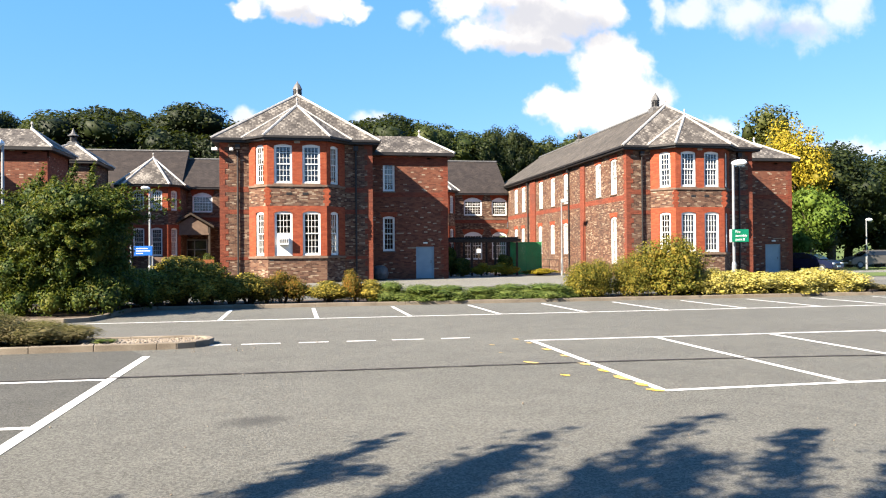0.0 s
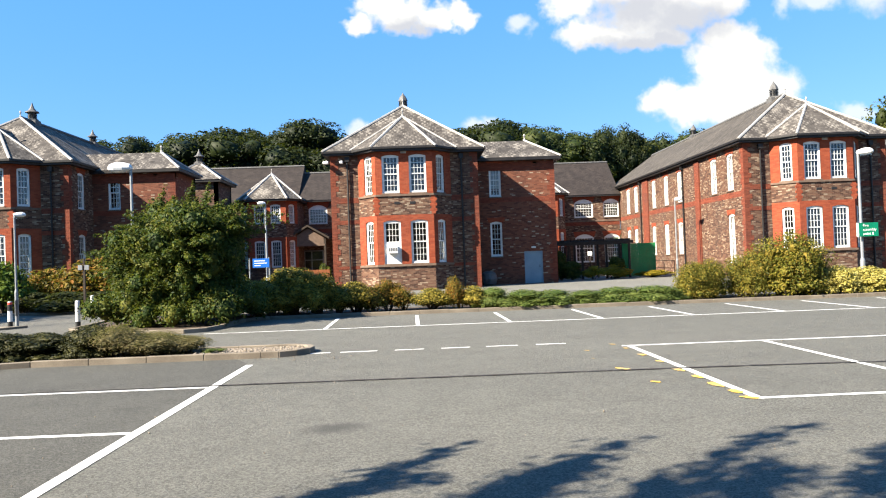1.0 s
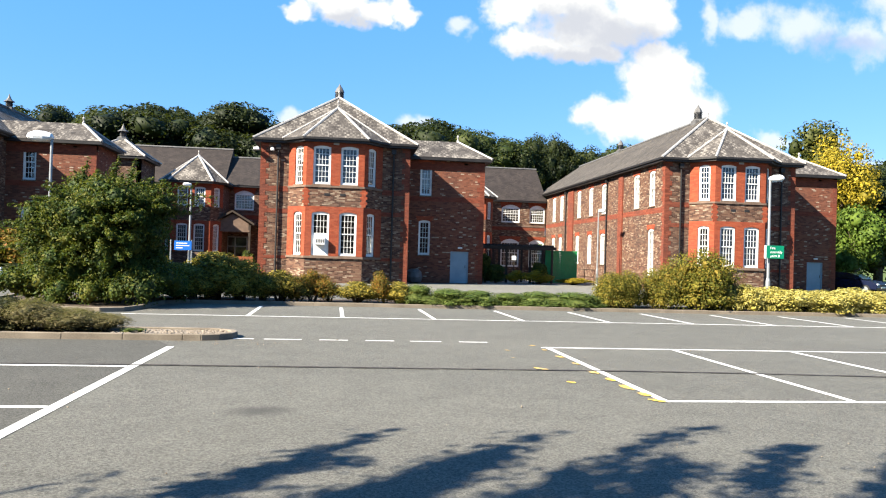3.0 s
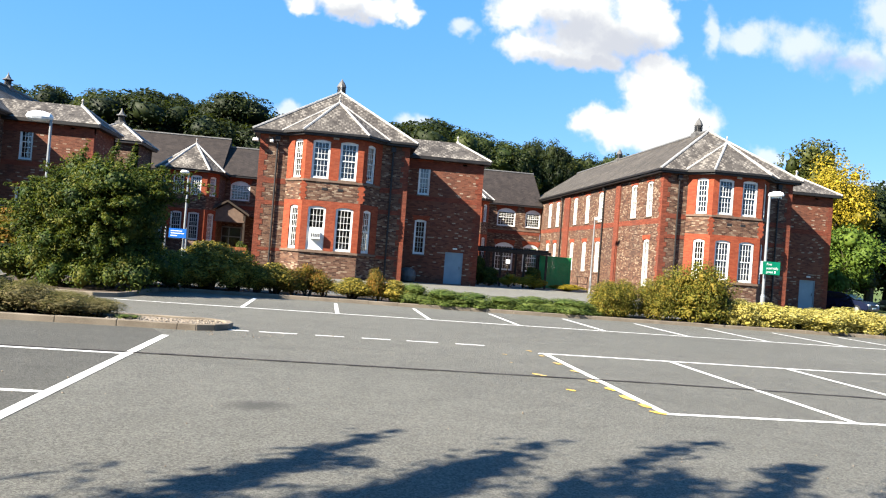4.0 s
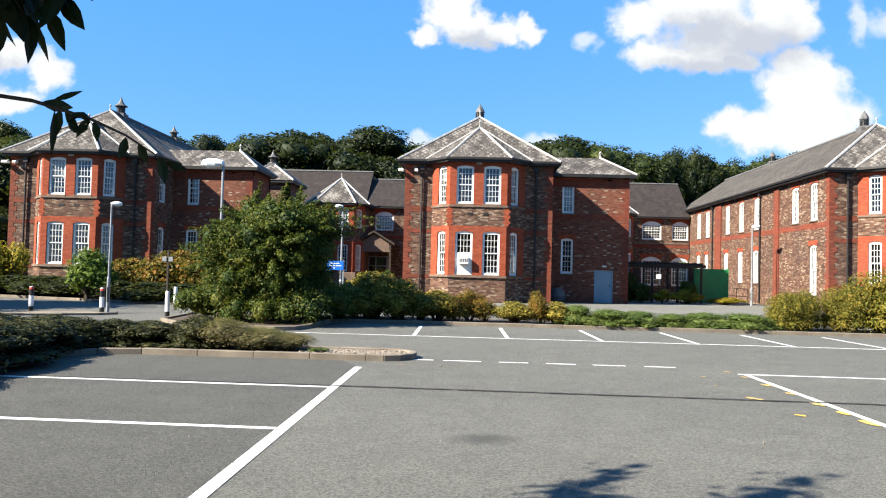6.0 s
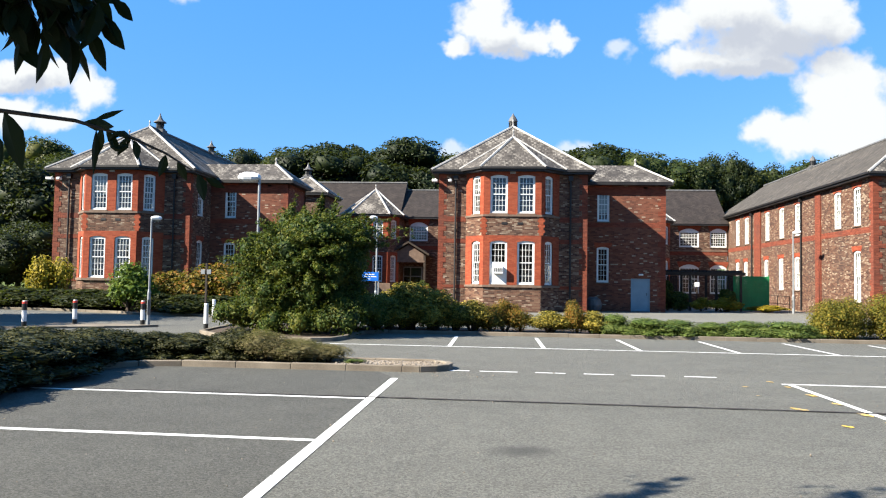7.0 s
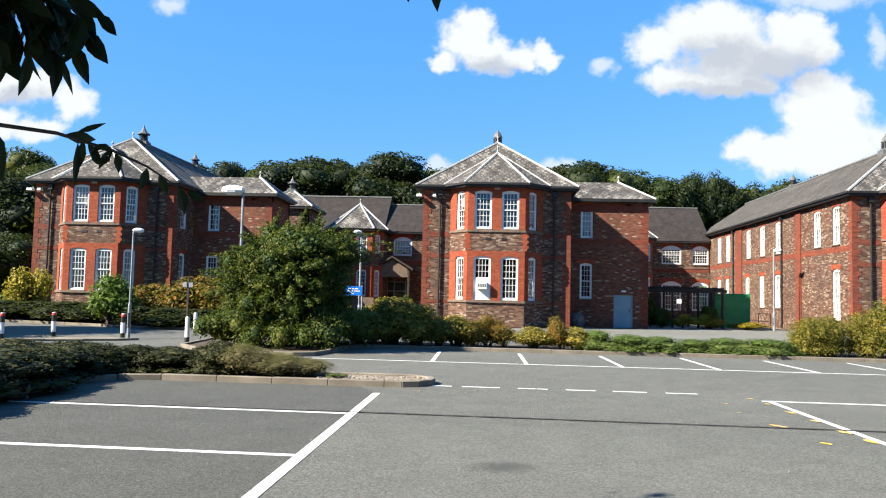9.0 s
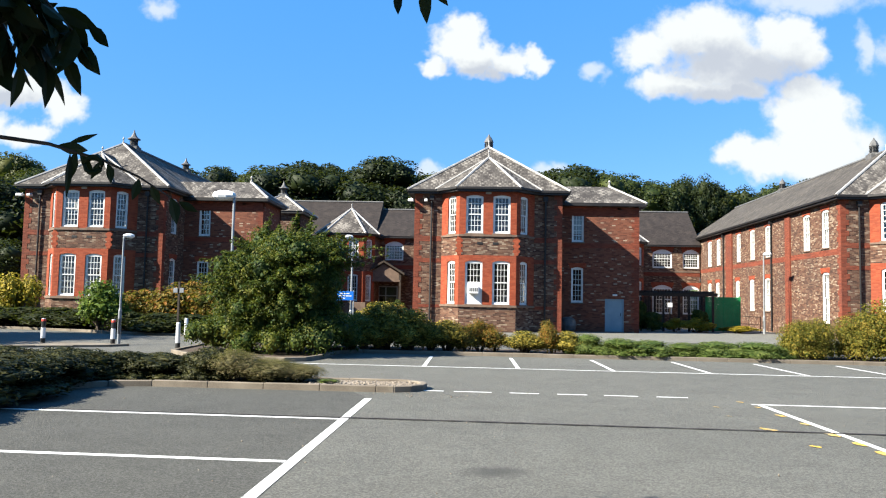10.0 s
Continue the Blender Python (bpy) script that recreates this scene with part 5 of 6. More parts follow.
def wall_fittings(block, xs):
    """Floodlight and camera under the eaves."""
    for x, w in xs:
        lamp = part("floodlight", boxes((x - w, x + w, -0.42, -0.12, 7.5, 7.66), bevel=0.03), WHITE, block, "white floodlight under the eaves")
        part("bracket", tube(bmesh.new(), [(x, -0.2, 7.6), (x, 0.0, 7.75)], 0.025, 6), WHITE, lamp)


wall_fittings(block_mid, [(-4.55, 0.16), (-3.65, 0.1)])
wall_fittings(block_left, [(-4.5, 0.2), (-3.9, 0.12)])


# ---- plants ----
SEED = np.random.RandomState(7)


def leaf_mesh(name, centres, outward, size, mat, slim=0.5, droop=0.0, extra=None):
    """Many small folded leaves at centres, facing outward with scatter, as one mesh."""
    k = len(centres)
    n = outward + SEED.normal(0, 0.55, (k, 3))
    n /= np.linalg.norm(n, axis=1)[:, None] + 1e-9
    a = np.cross(n, SEED.normal(0, 1, (k, 3)))
    a[:, 2] -= droop
    a /= np.linalg.norm(a, axis=1)[:, None] + 1e-9
    b = np.cross(n, a)
    s = size * SEED.uniform(0.65, 1.35, k)[:, None]
    v = np.empty((k, 4, 3))
    v[:, 0], v[:, 2] = centres - a * s * 0.5, centres + a * s * 0.5
    v[:, 1] = centres + b * s * slim * 0.5 + n * s * 0.1
    v[:, 3] = centres - b * s * slim * 0.5 + n * s * 0.1
    me = bpy.data.meshes.new(name)
    verts = v.reshape(-1, 3)
    f = np.arange(k * 4).reshape(-1, 4)
    tris = np.concatenate([f[:, [0, 1, 2]], f[:, [0, 2, 3]]])
    if extra is not None:
        ev, ef = extra
        tris = np.concatenate([tris, ef + len(verts)])
        verts = np.concatenate([verts, ev])
    me.vertices.add(len(verts))
    me.vertices.foreach_set("co", verts.ravel())
    me.loops.add(len(tris) * 3)
    me.loops.foreach_set("vertex_index", tris.ravel().astype(np.int32))
    me.polygons.add(len(tris))
    me.polygons.foreach_set("loop_start", np.arange(0, len(tris) * 3, 3, dtype=np.int32))
    me.update(calc_edges=True)
    me.materials.append(mat)
    return me


def ball_mesh(clumps, shrink):
    """Rough inner masses that stop the eye inside a crown."""
    bm = bmesh.new()
    for c, r in clumps:
        done = bmesh.ops.create_icosphere(bm, subdivisions=1, radius=1.0)
        for w in done["verts"]:
            w.co = Vector(c) + w.co * r * shrink * random.uniform(0.75, 1.1)
    bm.verts.index_update()
    ev = np.array([w.co[:] for w in bm.verts])
    ef = np.array([[w.index for w in fc.verts] for fc in bm.faces])
    bm.free()
    return ev, ef


def foliage(name, clumps, count, size, mat, slim=0.5, up=0.25, fill=0.72, droop=0.0, shell=(0.72, 1.12)):
    c = np.array([q for q, _ in clumps])
    r = np.array([q for _, q in clumps])
    pick = SEED.choice(len(r), count, p=r ** 2 / (r ** 2).sum())
    d = SEED.normal(0, 1, (count, 3))
    d /= np.linalg.norm(d, axis=1)[:, None]
    d[:, 2] = np.where((d[:, 2] < -0.4) & (SEED.rand(count) < 0.6), -d[:, 2], d[:, 2])
    p = c[pick] + d * (r[pick] * SEED.uniform(*shell, count))[:, None]
    keep = p[:, 2] > 0.03
    out = d + np.array([0, 0, up])
    return leaf_mesh(name, p[keep], out[keep], size, mat, slim, droop, ball_mesh(clumps, fill) if fill else None)


def crown_clumps(k, rx, ry, rz, cz, r0, r1, rnd, low=-0.8):
    out = []
    while len(out) < k:
        d = Vector((rnd.gauss(0, 1), rnd.gauss(0, 1), rnd.gauss(0, 1))).normalized()
        if d.z < low:
            continue
        q = rnd.uniform(0.45, 0.95)
        out.append(((d.x * rx * q, d.y * ry * q, cz + d.z * rz * q), rnd.uniform(r0, r1)))
    return out


def limbs(clumps, root, high, r0, share=3, rnd=random):
    bm = bmesh.new()
    top = Vector((0, 0, high))
    tube(bm, [(0, 0, -0.1), (r0 * 0.3, 0, high * 0.5), top], [r0 * 1.25, r0, r0 * 0.75], 9)
    for c, r in clumps[::share]:
        c = Vector(c)
        start = Vector((0, 0, min(high, max(root, c.z * 0.5))))
        mid = start.lerp(c, 0.5) + Vector((rnd.uniform(-0.1, 0.1), rnd.uniform(-0.1, 0.1), 0.12)) * (c - start).length
        tube(bm, [start, mid, c], [r0 * 0.45, r0 * 0.28, r0 * 0.08], 5)
    return bm


def tree_kind(name, label, group, seed, high, wide, mat, count, size, trunk_high, r0, clump=(0.16, 0.26), k=46, fill=0.72, squash=1.0, shell=(0.72, 1.12)):
    """A broad tree: tapered trunk and limbs, crown of clumps of leaves."""
    rnd = random.Random(seed)
    rz = (high - trunk_high) / 2
    clumps = crown_clumps(k, wide / 2, wide / 2, rz * squash, trunk_high + rz, clump[0] * wide, clump[1] * wide, rnd)
    clumps = [(c, r) for c, r in clumps if c[2] + r < high * 1.06]
    t = thing(name, 0, 0, 0, label, "tree", group)
    part("trunk", limbs(clumps, trunk_high * 0.7, trunk_high + rz * 0.6, r0, 2, rnd), BARK, t)
    part("crown", foliage("crown", clumps, count, size, mat, 0.6, 0.3, fill, 0.0, shell), None, t)
    return t


def spread(src, spots):
    """Sets the first of a kind at the first spot and copies at the others: x, y, turn, scale, stretch."""
    for i, (x, y, turn, s, tall) in enumerate(spots):
        z = 0.0 if y < 78 else (y - 78) * 0.075
        m = pose(x, y, z, 0, 0, turn) @ Matrix.Diagonal((s, s, s * tall, 1))
        if i:
            copy_thing(src, m)
        else:
            src.matrix_basis = m


def far_wood():
    """The wood on the hill behind the buildings: a front row of single crowns and a lower row that closes the gaps."""
    close = {"clump": (0.1, 0.19), "k": 84, "fill": 0.86, "shell": (0.84, 1.1)}
    kinds = [
        tree_kind("oak_tree", "dark green oak in the wood on the hill", "trees of the wood", 3, 17, 11.5, LEAF_WOOD, 24000, 0.34, 3.5, 0.4, **close),
        tree_kind("ash_tree", "olive green ash in the wood on the hill", "trees of the wood", 5, 17, 10.5, LEAF_OLIVE, 22000, 0.34, 4, 0.38, **close),
        tree_kind("pine_tree", "very dark pine in the wood on the hill", "trees of the wood", 8, 17, 7.5, LEAF_DARK, 18000, 0.32, 5, 0.35, (0.14, 0.24), 60, 0.75, 1.0, (0.7, 1.2)),
        tree_kind("holm_oak", "round dark green oak in the wood on the hill", "trees of the wood", 12, 17, 11, LEAF_DARK, 24000, 0.34, 3.5, 0.4, **close),
    ]
    # x and treetop at 100 m, kind
    row = [(-76, 19, 0), (-69, 19.9, 1), (-64, 20.6, 1), (-59, 19.6, 0), (-53, 19, 1), (-47, 19.2, 0), (-42, 19.4, 3), (-38.1, 20.1, 0), (-34.5, 19.3, 3), (-30.5, 19.3, 0), (-26.6, 20.5, 3), (-22.7, 20.2, 3),
           (-19.2, 17.6, 1), (-15.4, 20.8, 3), (-10.5, 19.0, 1), (-7.2, 18.0, 1), (-2.5, 18.2, 0), (2.5, 19.0, 3), (7.5, 19.6, 3), (10.2, 20.3, 3), (14.0, 19.5, 0), (17.0, 19.8, 0), (20.0, 19.6, 0), (22.3, 16.6, 1),
           (23.8, 19.2, 2), (26.4, 20.4, 2), (28.9, 20.0, 2), (32.1, 18.8, 2), (29.0, 16.4, 1), (34.0, 16.9, 1), (36.6, 18.6, 0), (41, 18.6, 3), (46, 18, 0), (52, 17, 3), (58, 17, 0)]
    rnd = random.Random(21)
    spots = [[] for _ in kinds]
    for x, top, kind in row:
        y = rnd.uniform(96, 103)
        high = 1.6 + (top - 1.6) * y / 100 - (y - 78) * 0.075
        high *= 0.965
        wide = (0.92 if kind == 2 else 1.08) * rnd.uniform(0.85, 1.15)
        spots[kind].append((x * y / 100, y, rnd.uniform(0, 360), wide, high / 17 / wide))
    x = -100.0
    while x < 66:
        kind, y = rnd.choice((0, 0, 3, 1)), rnd.uniform(114, 122)
        s = rnd.uniform(0.95, 1.1)
        spots[kind].append((x, y, rnd.uniform(0, 360), s, rnd.uniform(14.2, 16.0) / 17 / s))
        x += rnd.uniform(5.5, 7.5)
    for k, sp in zip(kinds, spots):
        spread(k, sp)


far_wood()


def side_trees():
    # Added out of view: left trees cast shade, rear and right rows cut skylight.
    spread(tree_kind("sycamore_tree", "large dark sycamore, some copies added out of view to block light", "dark trees by the cars", 31, 14, 12, LEAF_DARK, 14000, 0.42, 1.6, 0.4),
           [(51.5, 66, 0, 0.95, 0.84), (59, 68, 80, 1.0, 0.88), (68, 70, 200, 1.1, 1.08), (43.5, 71, 130, 1.0, 0.95), (78, 70, 20, 1.1, 1.0), (63, 78, 300, 1.1, 1.1), (54, 76, 250, 1.0, 1.0), (-38, 58, 10, 0.95, 0.98), (-46, 60, 70, 1.0, 1.0), (-35.5, 66, 140, 0.95, 0.95), (-54, 62, 260, 1.0, 1.05), (-34.5, 50, 220, 0.5, 0.95), (-39, 47, 300, 0.55, 0.9), (-29.5, 21.5, 90, 0.55, 0.95), (-24.6, 22.6, 40, 0.62, 0.95), (-22.9, 25.4, 200, 0.6, 0.95), (-21.8, 20.4, 300, 0.45, 0.95), (-16.0, 7.6, 150, 0.36, 1.0)] + [(-44 + 8.5 * k, -25 - 3 * (k % 2), 70 * k, 0.92, 1.0) for k in range(11)] + [(34 + 2 * (k % 2), -16 + 7.5 * k, 50 * k, 0.8, 1.0) for k in range(4)])
    spread(tree_kind("maple_tree", "golden yellow maple behind the brick block", "", 35, 12.5, 7.5, LEAF_YELLOW, 20000, 0.22, 2, 0.25, clump=(0.1, 0.19), k=60, fill=0.5, shell=(0.7, 1.3)), [(44.2, 62.5, 0, 1.08, 1.0)])
    spread(tree_kind("willow_tree", "tall blue-green tree behind a golden maple", "", 37, 15, 6.5, LEAF_OLIVE, 6000, 0.36, 3, 0.25, fill=0.55), [(46.8, 69.5, 30, 1.0, 1.08)])
    spread(tree_kind("lime_tree", "bright green young lime tree beside the block", "", 39, 6.2, 5, LEAF_LIME, 6000, 0.26, 0.6, 0.15, fill=0.6), [(41.4, 55.5, 0, 1.0, 1.1)])


side_trees()


def bed_tree():
    """The bushy small tree in the bed beside the car park."""
    rnd = random.Random(2)
    clumps = crown_clumps(130, 2.2, 1.95, 1.75, 1.9, 0.26, 0.48, rnd, -0.95)
    clumps += [((1.9 * math.cos(a), 1.5 * math.sin(a), rnd.uniform(0.3, 0.75)), rnd.uniform(0.3, 0.45)) for a in (i * math.tau / 16 for i in range(16))]
    clumps += [((-2.1 + rnd.uniform(-0.5, 0.4), rnd.uniform(-1.2, 0.4), rnd.uniform(0.25, 0.8)), rnd.uniform(0.22, 0.36)) for _ in range(8)]
    clumps += [((rnd.uniform(-1.7, 1.5), rnd.uniform(-1.5, 0.6), rnd.uniform(0.2, 0.9)), rnd.uniform(0.35, 0.5)) for _ in range(16)]
    clumps = [(c, r) for c, r in clumps if not (c[0] + r > 1.75 and 1.1 < c[2] < 2.4)]
    # layered sprays that stand out of the crown and droop at their ends
    sprays, wood = [], bmesh.new()
    for i in range(120):
        a, up = rnd.uniform(0, math.tau), rnd.uniform(-0.55, 0.95)
        d = Vector((math.cos(a) * math.sqrt(1 - up * up), math.sin(a) * math.sqrt(1 - up * up), up))
        s = Vector((d.x * 1.75, d.y * 1.55, 1.95 + d.z * 1.4))
        far = rnd.uniform(0.5, 1.0)
        if s.x > 0.9 and s.z < 2.4:
            continue
        e = s + Vector((d.x * far, d.y * far, d.z * far * 0.62 - 0.1))
        tube(wood, [s * 0.7 + Vector((0, 0, 0.45)), s, e], [0.014, 0.009, 0.003], 4)
        sprays += [(tuple(s.lerp(e, k / 5)), 0.19 - 0.024 * k) for k in range(6)]
    for x, z, far in ((1.6, 3.0, 1.35), (1.7, 2.75, 1.3), (1.4, 3.25, 1.1), (0.6, 3.45, 0.6), (-0.6, 3.4, 0.55), (0.1, 3.5, 0.6), (-1.8, 2.5, 0.8), (-1.9, 2.0, 0.8), (-1.9, 1.4, 0.8)):
        s = Vector((x, rnd.uniform(-0.6, 0.3), z))
        e = s + Vector((math.copysign(far, x), -0.1, 0.12)) if abs(x) > 1 else s + Vector((0.15, 0, far))
        tube(wood, [Vector((0, 0, z * 0.7)), s, e], [0.02, 0.012, 0.003], 5)
        sprays += [(tuple(s.lerp(e, k / 7) + Vector((0, 0, rnd.uniform(-0.06, 0.06)))), 0.2 - 0.02 * k) for k in range(8)]
    t = thing("bushy_tree", -6.15, 21.9, 0.06, "dense bushy green tree with branches to the ground", "tree")
    part("trunk", limbs(clumps, 0.3, 1.8, 0.11, 2, rnd), BARK, t)
    part("twigs", wood, BARK, t)
    part("crown", foliage("crown", clumps, 66000, 0.088, LEAF_TREE, 0.5, 0.5, 0.8, 0.3, (0.7, 1.3)), None, t)
    part("sprays", foliage("sprays", sprays, 24000, 0.085, LEAF_TREE, 0.5, 0.9, 0, 0.15, (0.1, 1.2)), None, t)


bed_tree()


def shrub_kind(name, label, group, seed, mat, count, size, k=16, clump=(0.26, 0.42), slim=0.5, fill=0.7, flat=1.0, up=0.25, shell=(0.72, 1.15), skirt=0):
    """A shrub one metre high and about as wide, to be scaled."""
    rnd = random.Random(seed)
    clumps = []
    for c, r in crown_clumps(k, 0.38, 0.38, 0.36 * flat, 0.42, clump[0] * 0.6, clump[1] * 0.6, rnd, -0.8):
        clumps.append((c, r))
    for i in range(skirt):
        a = i * math.tau / skirt
        clumps.append(((0.33 * math.cos(a), 0.33 * math.sin(a), 0.14), rnd.uniform(0.12, 0.17)))
    t = thing(name, 0, 0, 0, label, "shrub", group)
    bm = bmesh.new()
    for c, r in clumps[::2]:
        tube(bm, [(c[0] * 0.15, c[1] * 0.15, -0.05), (c[0] * 0.6, c[1] * 0.6, c[2] * 0.6), c], [0.025, 0.018, 0.008], 5)
    tagged(part("branchwork", bm, BARK, t), kind="stuff")
    part("leaves", foliage("leaves", clumps, count, size, mat, slim, up, fill, 0.0, shell), None, t)
    return t


def set_out(src, spots, z=0.05):
    """x, y, width, height of each shrub of a kind."""
    rnd = random.Random(len(spots))
    for i, (x, y, w, h) in enumerate(spots):
        m = pose(x, y, z, 0, 0, rnd.uniform(0, 360)) @ Matrix.Diagonal((w, w * 0.92, h, 1))
        if i:
            copy_thing(src, m)
        else:
            src.matrix_basis = m


def shrubs():
    set_out(shrub_kind("cotoneaster", "dark green arching cotoneaster in the bed", "cotoneasters", 1, LEAF_HEDGE, 8500, 0.052, 20, (0.22, 0.36), shell=(0.7, 1.35)), [(-4.5, 23.9, 1.56, 1.18), (-3.4, 24, 1.52, 1.32), (-2.6, 23.8, 1.26, 1.15), (-3.8, 24.7, 1.56, 1.32), (-1.45, 23.9, 1.32, 0.87), (1, 24, 1.17, 0.61), (-5.4, 24.4, 1.46, 1.18), (-2, 23.8, 0.98, 0.79), (-4, 23.5, 1.17, 0.88), (2.35, 23.8, 0.89, 0.63)])
    set_out(shrub_kind("barberry", "bronze and green barberry with reddish tips", "barberries", 2, LEAF_BRONZE, 6500, 0.05, 16, shell=(0.7, 1.35)), [(-0.4, 24, 1.20, 1.19), (1.9, 23.9, 0.91, 1.02), (0.1, 24.3, 0.96, 0.86), (-2.9, 24.6, 1.06, 1.37), (-0.85, 23.8, 0.96, 0.78)])
    set_out(shrub_kind("clipped_shrub", "low clipped light green shrub beside the kerb", "low green shrubs", 3, LEAF_LOW, 8500, 0.042, 22, fill=0.85, skirt=8), [(2.8, 23.8, 1.52, 0.76), (3.9, 23.85, 1.71, 0.82), (5, 23.8, 1.61, 0.75), (6, 23.9, 1.42, 0.68), (6.9, 23.85, 1.61, 0.76), (7.9, 23.8, 1.52, 0.79), (8.6, 23.9, 1.23, 0.70)])
    set_out(shrub_kind("tall_shrub", "tall loose yellow-green shrub by the kerb", "tall shrubs", 4, LEAF_TALL, 14000, 0.034, 30, (0.18, 0.32), fill=0.5, shell=(0.65, 1.5), skirt=9), [(9.75, 24.2, 1.60, 1.39), (12.9, 24.3, 1.80, 1.73), (11.5, 24.4, 1.07, 1.24), (13.5, 24.4, 1.07, 1.24), (10.3, 24.5, 0.98, 1.07)])
    set_out(shrub_kind("euonymus", "pale yellow variegated euonymus beside the kerb", "variegated shrubs", 5, LEAF_PALE, 8000, 0.052, 18, skirt=6), [(14.2, 23.8, 1.6, 1.1), (15.2, 23.9, 1.4, 0.92), (16.3, 23.85, 1.5, 0.84), (17.3, 23.8, 1.5, 0.84), (18.4, 23.9, 1.5, 0.95), (19.3, 23.8, 1.3, 0.85)])
    set_out(shrub_kind("hebe", "low dull green hebe along the kerb", "hebes", 6, LEAF_LAVENDER, 4200, 0.06, 16), [(20.4, 24.0, 1.4, 0.5), (21.6, 24.0, 1.4, 0.55), (22.8, 24.0, 1.4, 0.5), (24.0, 24.1, 1.4, 0.5), (25.3, 24.0, 1.5, 0.5)])
    # the bed near the camera
    hedge = [(-5.5, 13.75, 1.2, 0.68), (-6.2, 13.8, 1.3, 0.75), (-6.95, 13.75, 1.4, 0.82), (-6.7, 14.3, 1.4, 0.75), (-5.9, 14.3, 1.2, 0.7), (-7.6, 13.3, 1.5, 0.88), (-8.3, 13.8, 1.5, 0.9), (-9.3, 13.6, 1.7, 0.92), (-10.6, 13.6, 1.8, 0.92), (-12.0, 13.6, 1.8, 0.92)]
    hedge += [(-7.85 - 0.12 * (k % 2), 12.5 - 0.85 * k, 1.5, 0.9 + 0.04 * (k % 3)) for k in range(2)]
    hedge += [(-7.6 - 0.1 * (k % 2), 10.7 - 0.95 * k, 1.9, 1.0 + 0.04 * (k % 3)) for k in range(8)]
    hedge += [(-9.2 - 0.2 * (k % 2), 12.4 - 1.2 * k, 1.8, 0.92) for k in range(5)]
    set_out(shrub_kind("juniper", "low dark green juniper spreading in the bed", "junipers", 7, LEAF_JUNIPER, 9000, 0.055, 26, (0.18, 0.36), slim=0.4, fill=0.92, shell=(0.85, 1.15), skirt=10), hedge, 0.04)
    set_out(shrub_kind("lavender", "faded grey-green lavender gone to seed", "lavenders", 9, LEAF_LAVENDER, 6500, 0.07, 16, slim=0.16, fill=0.62, up=1.6, shell=(0.75, 1.4)), [(-4.9, 13.65, 1.2, 0.72), (-4.25, 13.6, 1.1, 0.72), (-3.75, 13.75, 0.9, 0.6), (-4.5, 14.1, 1.1, 0.7)], 0.04)
    set_out(shrub_kind("creeping_plant", "small creeping green plant on gravel", "creeping plants", 10, LEAF_LOW, 1200, 0.05, 8), [(-3.1, 13.45, 0.5, 0.12), (-2.7, 13.7, 0.4, 0.1)], 0.07)
    # before the brick wing across the road
    set_out(shrub_kind("lime_shrub", "bright green leafy shrub by the road", "", 12, LEAF_LIME, 3000, 0.075, 26, (0.2, 0.34), fill=0.45, shell=(0.55, 1.6)), [(-17.2, 32.4, 2.65, 2.40)])
    set_out(shrub_kind("golden_shrub", "bright golden yellow shrub before the wing", "", 13, LEAF_YELLOW, 3600, 0.07, 24, (0.2, 0.34), fill=0.5, shell=(0.6, 1.5)), [(-24.2, 37.4, 2.6, 3.0)])
    set_out(shrub_kind("orange_hedge", "orange and yellow leaved hedge before the wing", "orange hedge", 14, LEAF_BRONZE, 5500, 0.06, 24, (0.2, 0.34), fill=0.55, shell=(0.6, 1.5)), [(-15.2, 34.2, 1.98, 1.62), (-13.9, 34.3, 1.98, 1.73), (-12.4, 34.3, 1.88, 1.62), (-16.4, 34.6, 1.58, 1.40)])
    set_out(shrub_kind("laurel", "dark green shrub in the bed by the road", "dark shrubs", 15, LEAF_LAUREL, 4500, 0.075, 18), [(-15.6, 31.9, 1.90, 0.94), (-14.2, 31.7, 2.00, 0.98), (-12.8, 31.8, 1.90, 0.94), (-11.5, 32.2, 1.60, 0.90), (-18.8, 34.3, 2.00, 1.07), (-20.4, 34.6, 2.20, 1.11), (-22.1, 34.8, 2.20, 1.07), (-23.9, 34.9, 2.20, 1.11), (-25.8, 35.2, 2.40, 1.23), (-27.6, 36, 2.40, 1.31)])
    # beside the pergola and the entrance
    set_out(shrub_kind("yellow_shrub", "low yellow and orange shrub before the pergola", "yellow shrubs", 16, LEAF_YELLOW, 3200, 0.1, 14), [(12.4, 50.6, 1.62, 0.94), (13.8, 50.7, 1.53, 1.06), (16.5, 50.6, 1.62, 0.51)])
    set_out(shrub_kind("climbing_shrub", "dark green shrub growing beside the pergola", "green shrubs", 17, LEAF_TREE, 3600, 0.1, 16), [(14.2, 51, 1.35, 1.61), (11, 50.9, 1.26, 0.85), (-7, 60.3, 0.81, 1.19), (10.3, 51.2, 0.81, 1.36)])


shrubs()


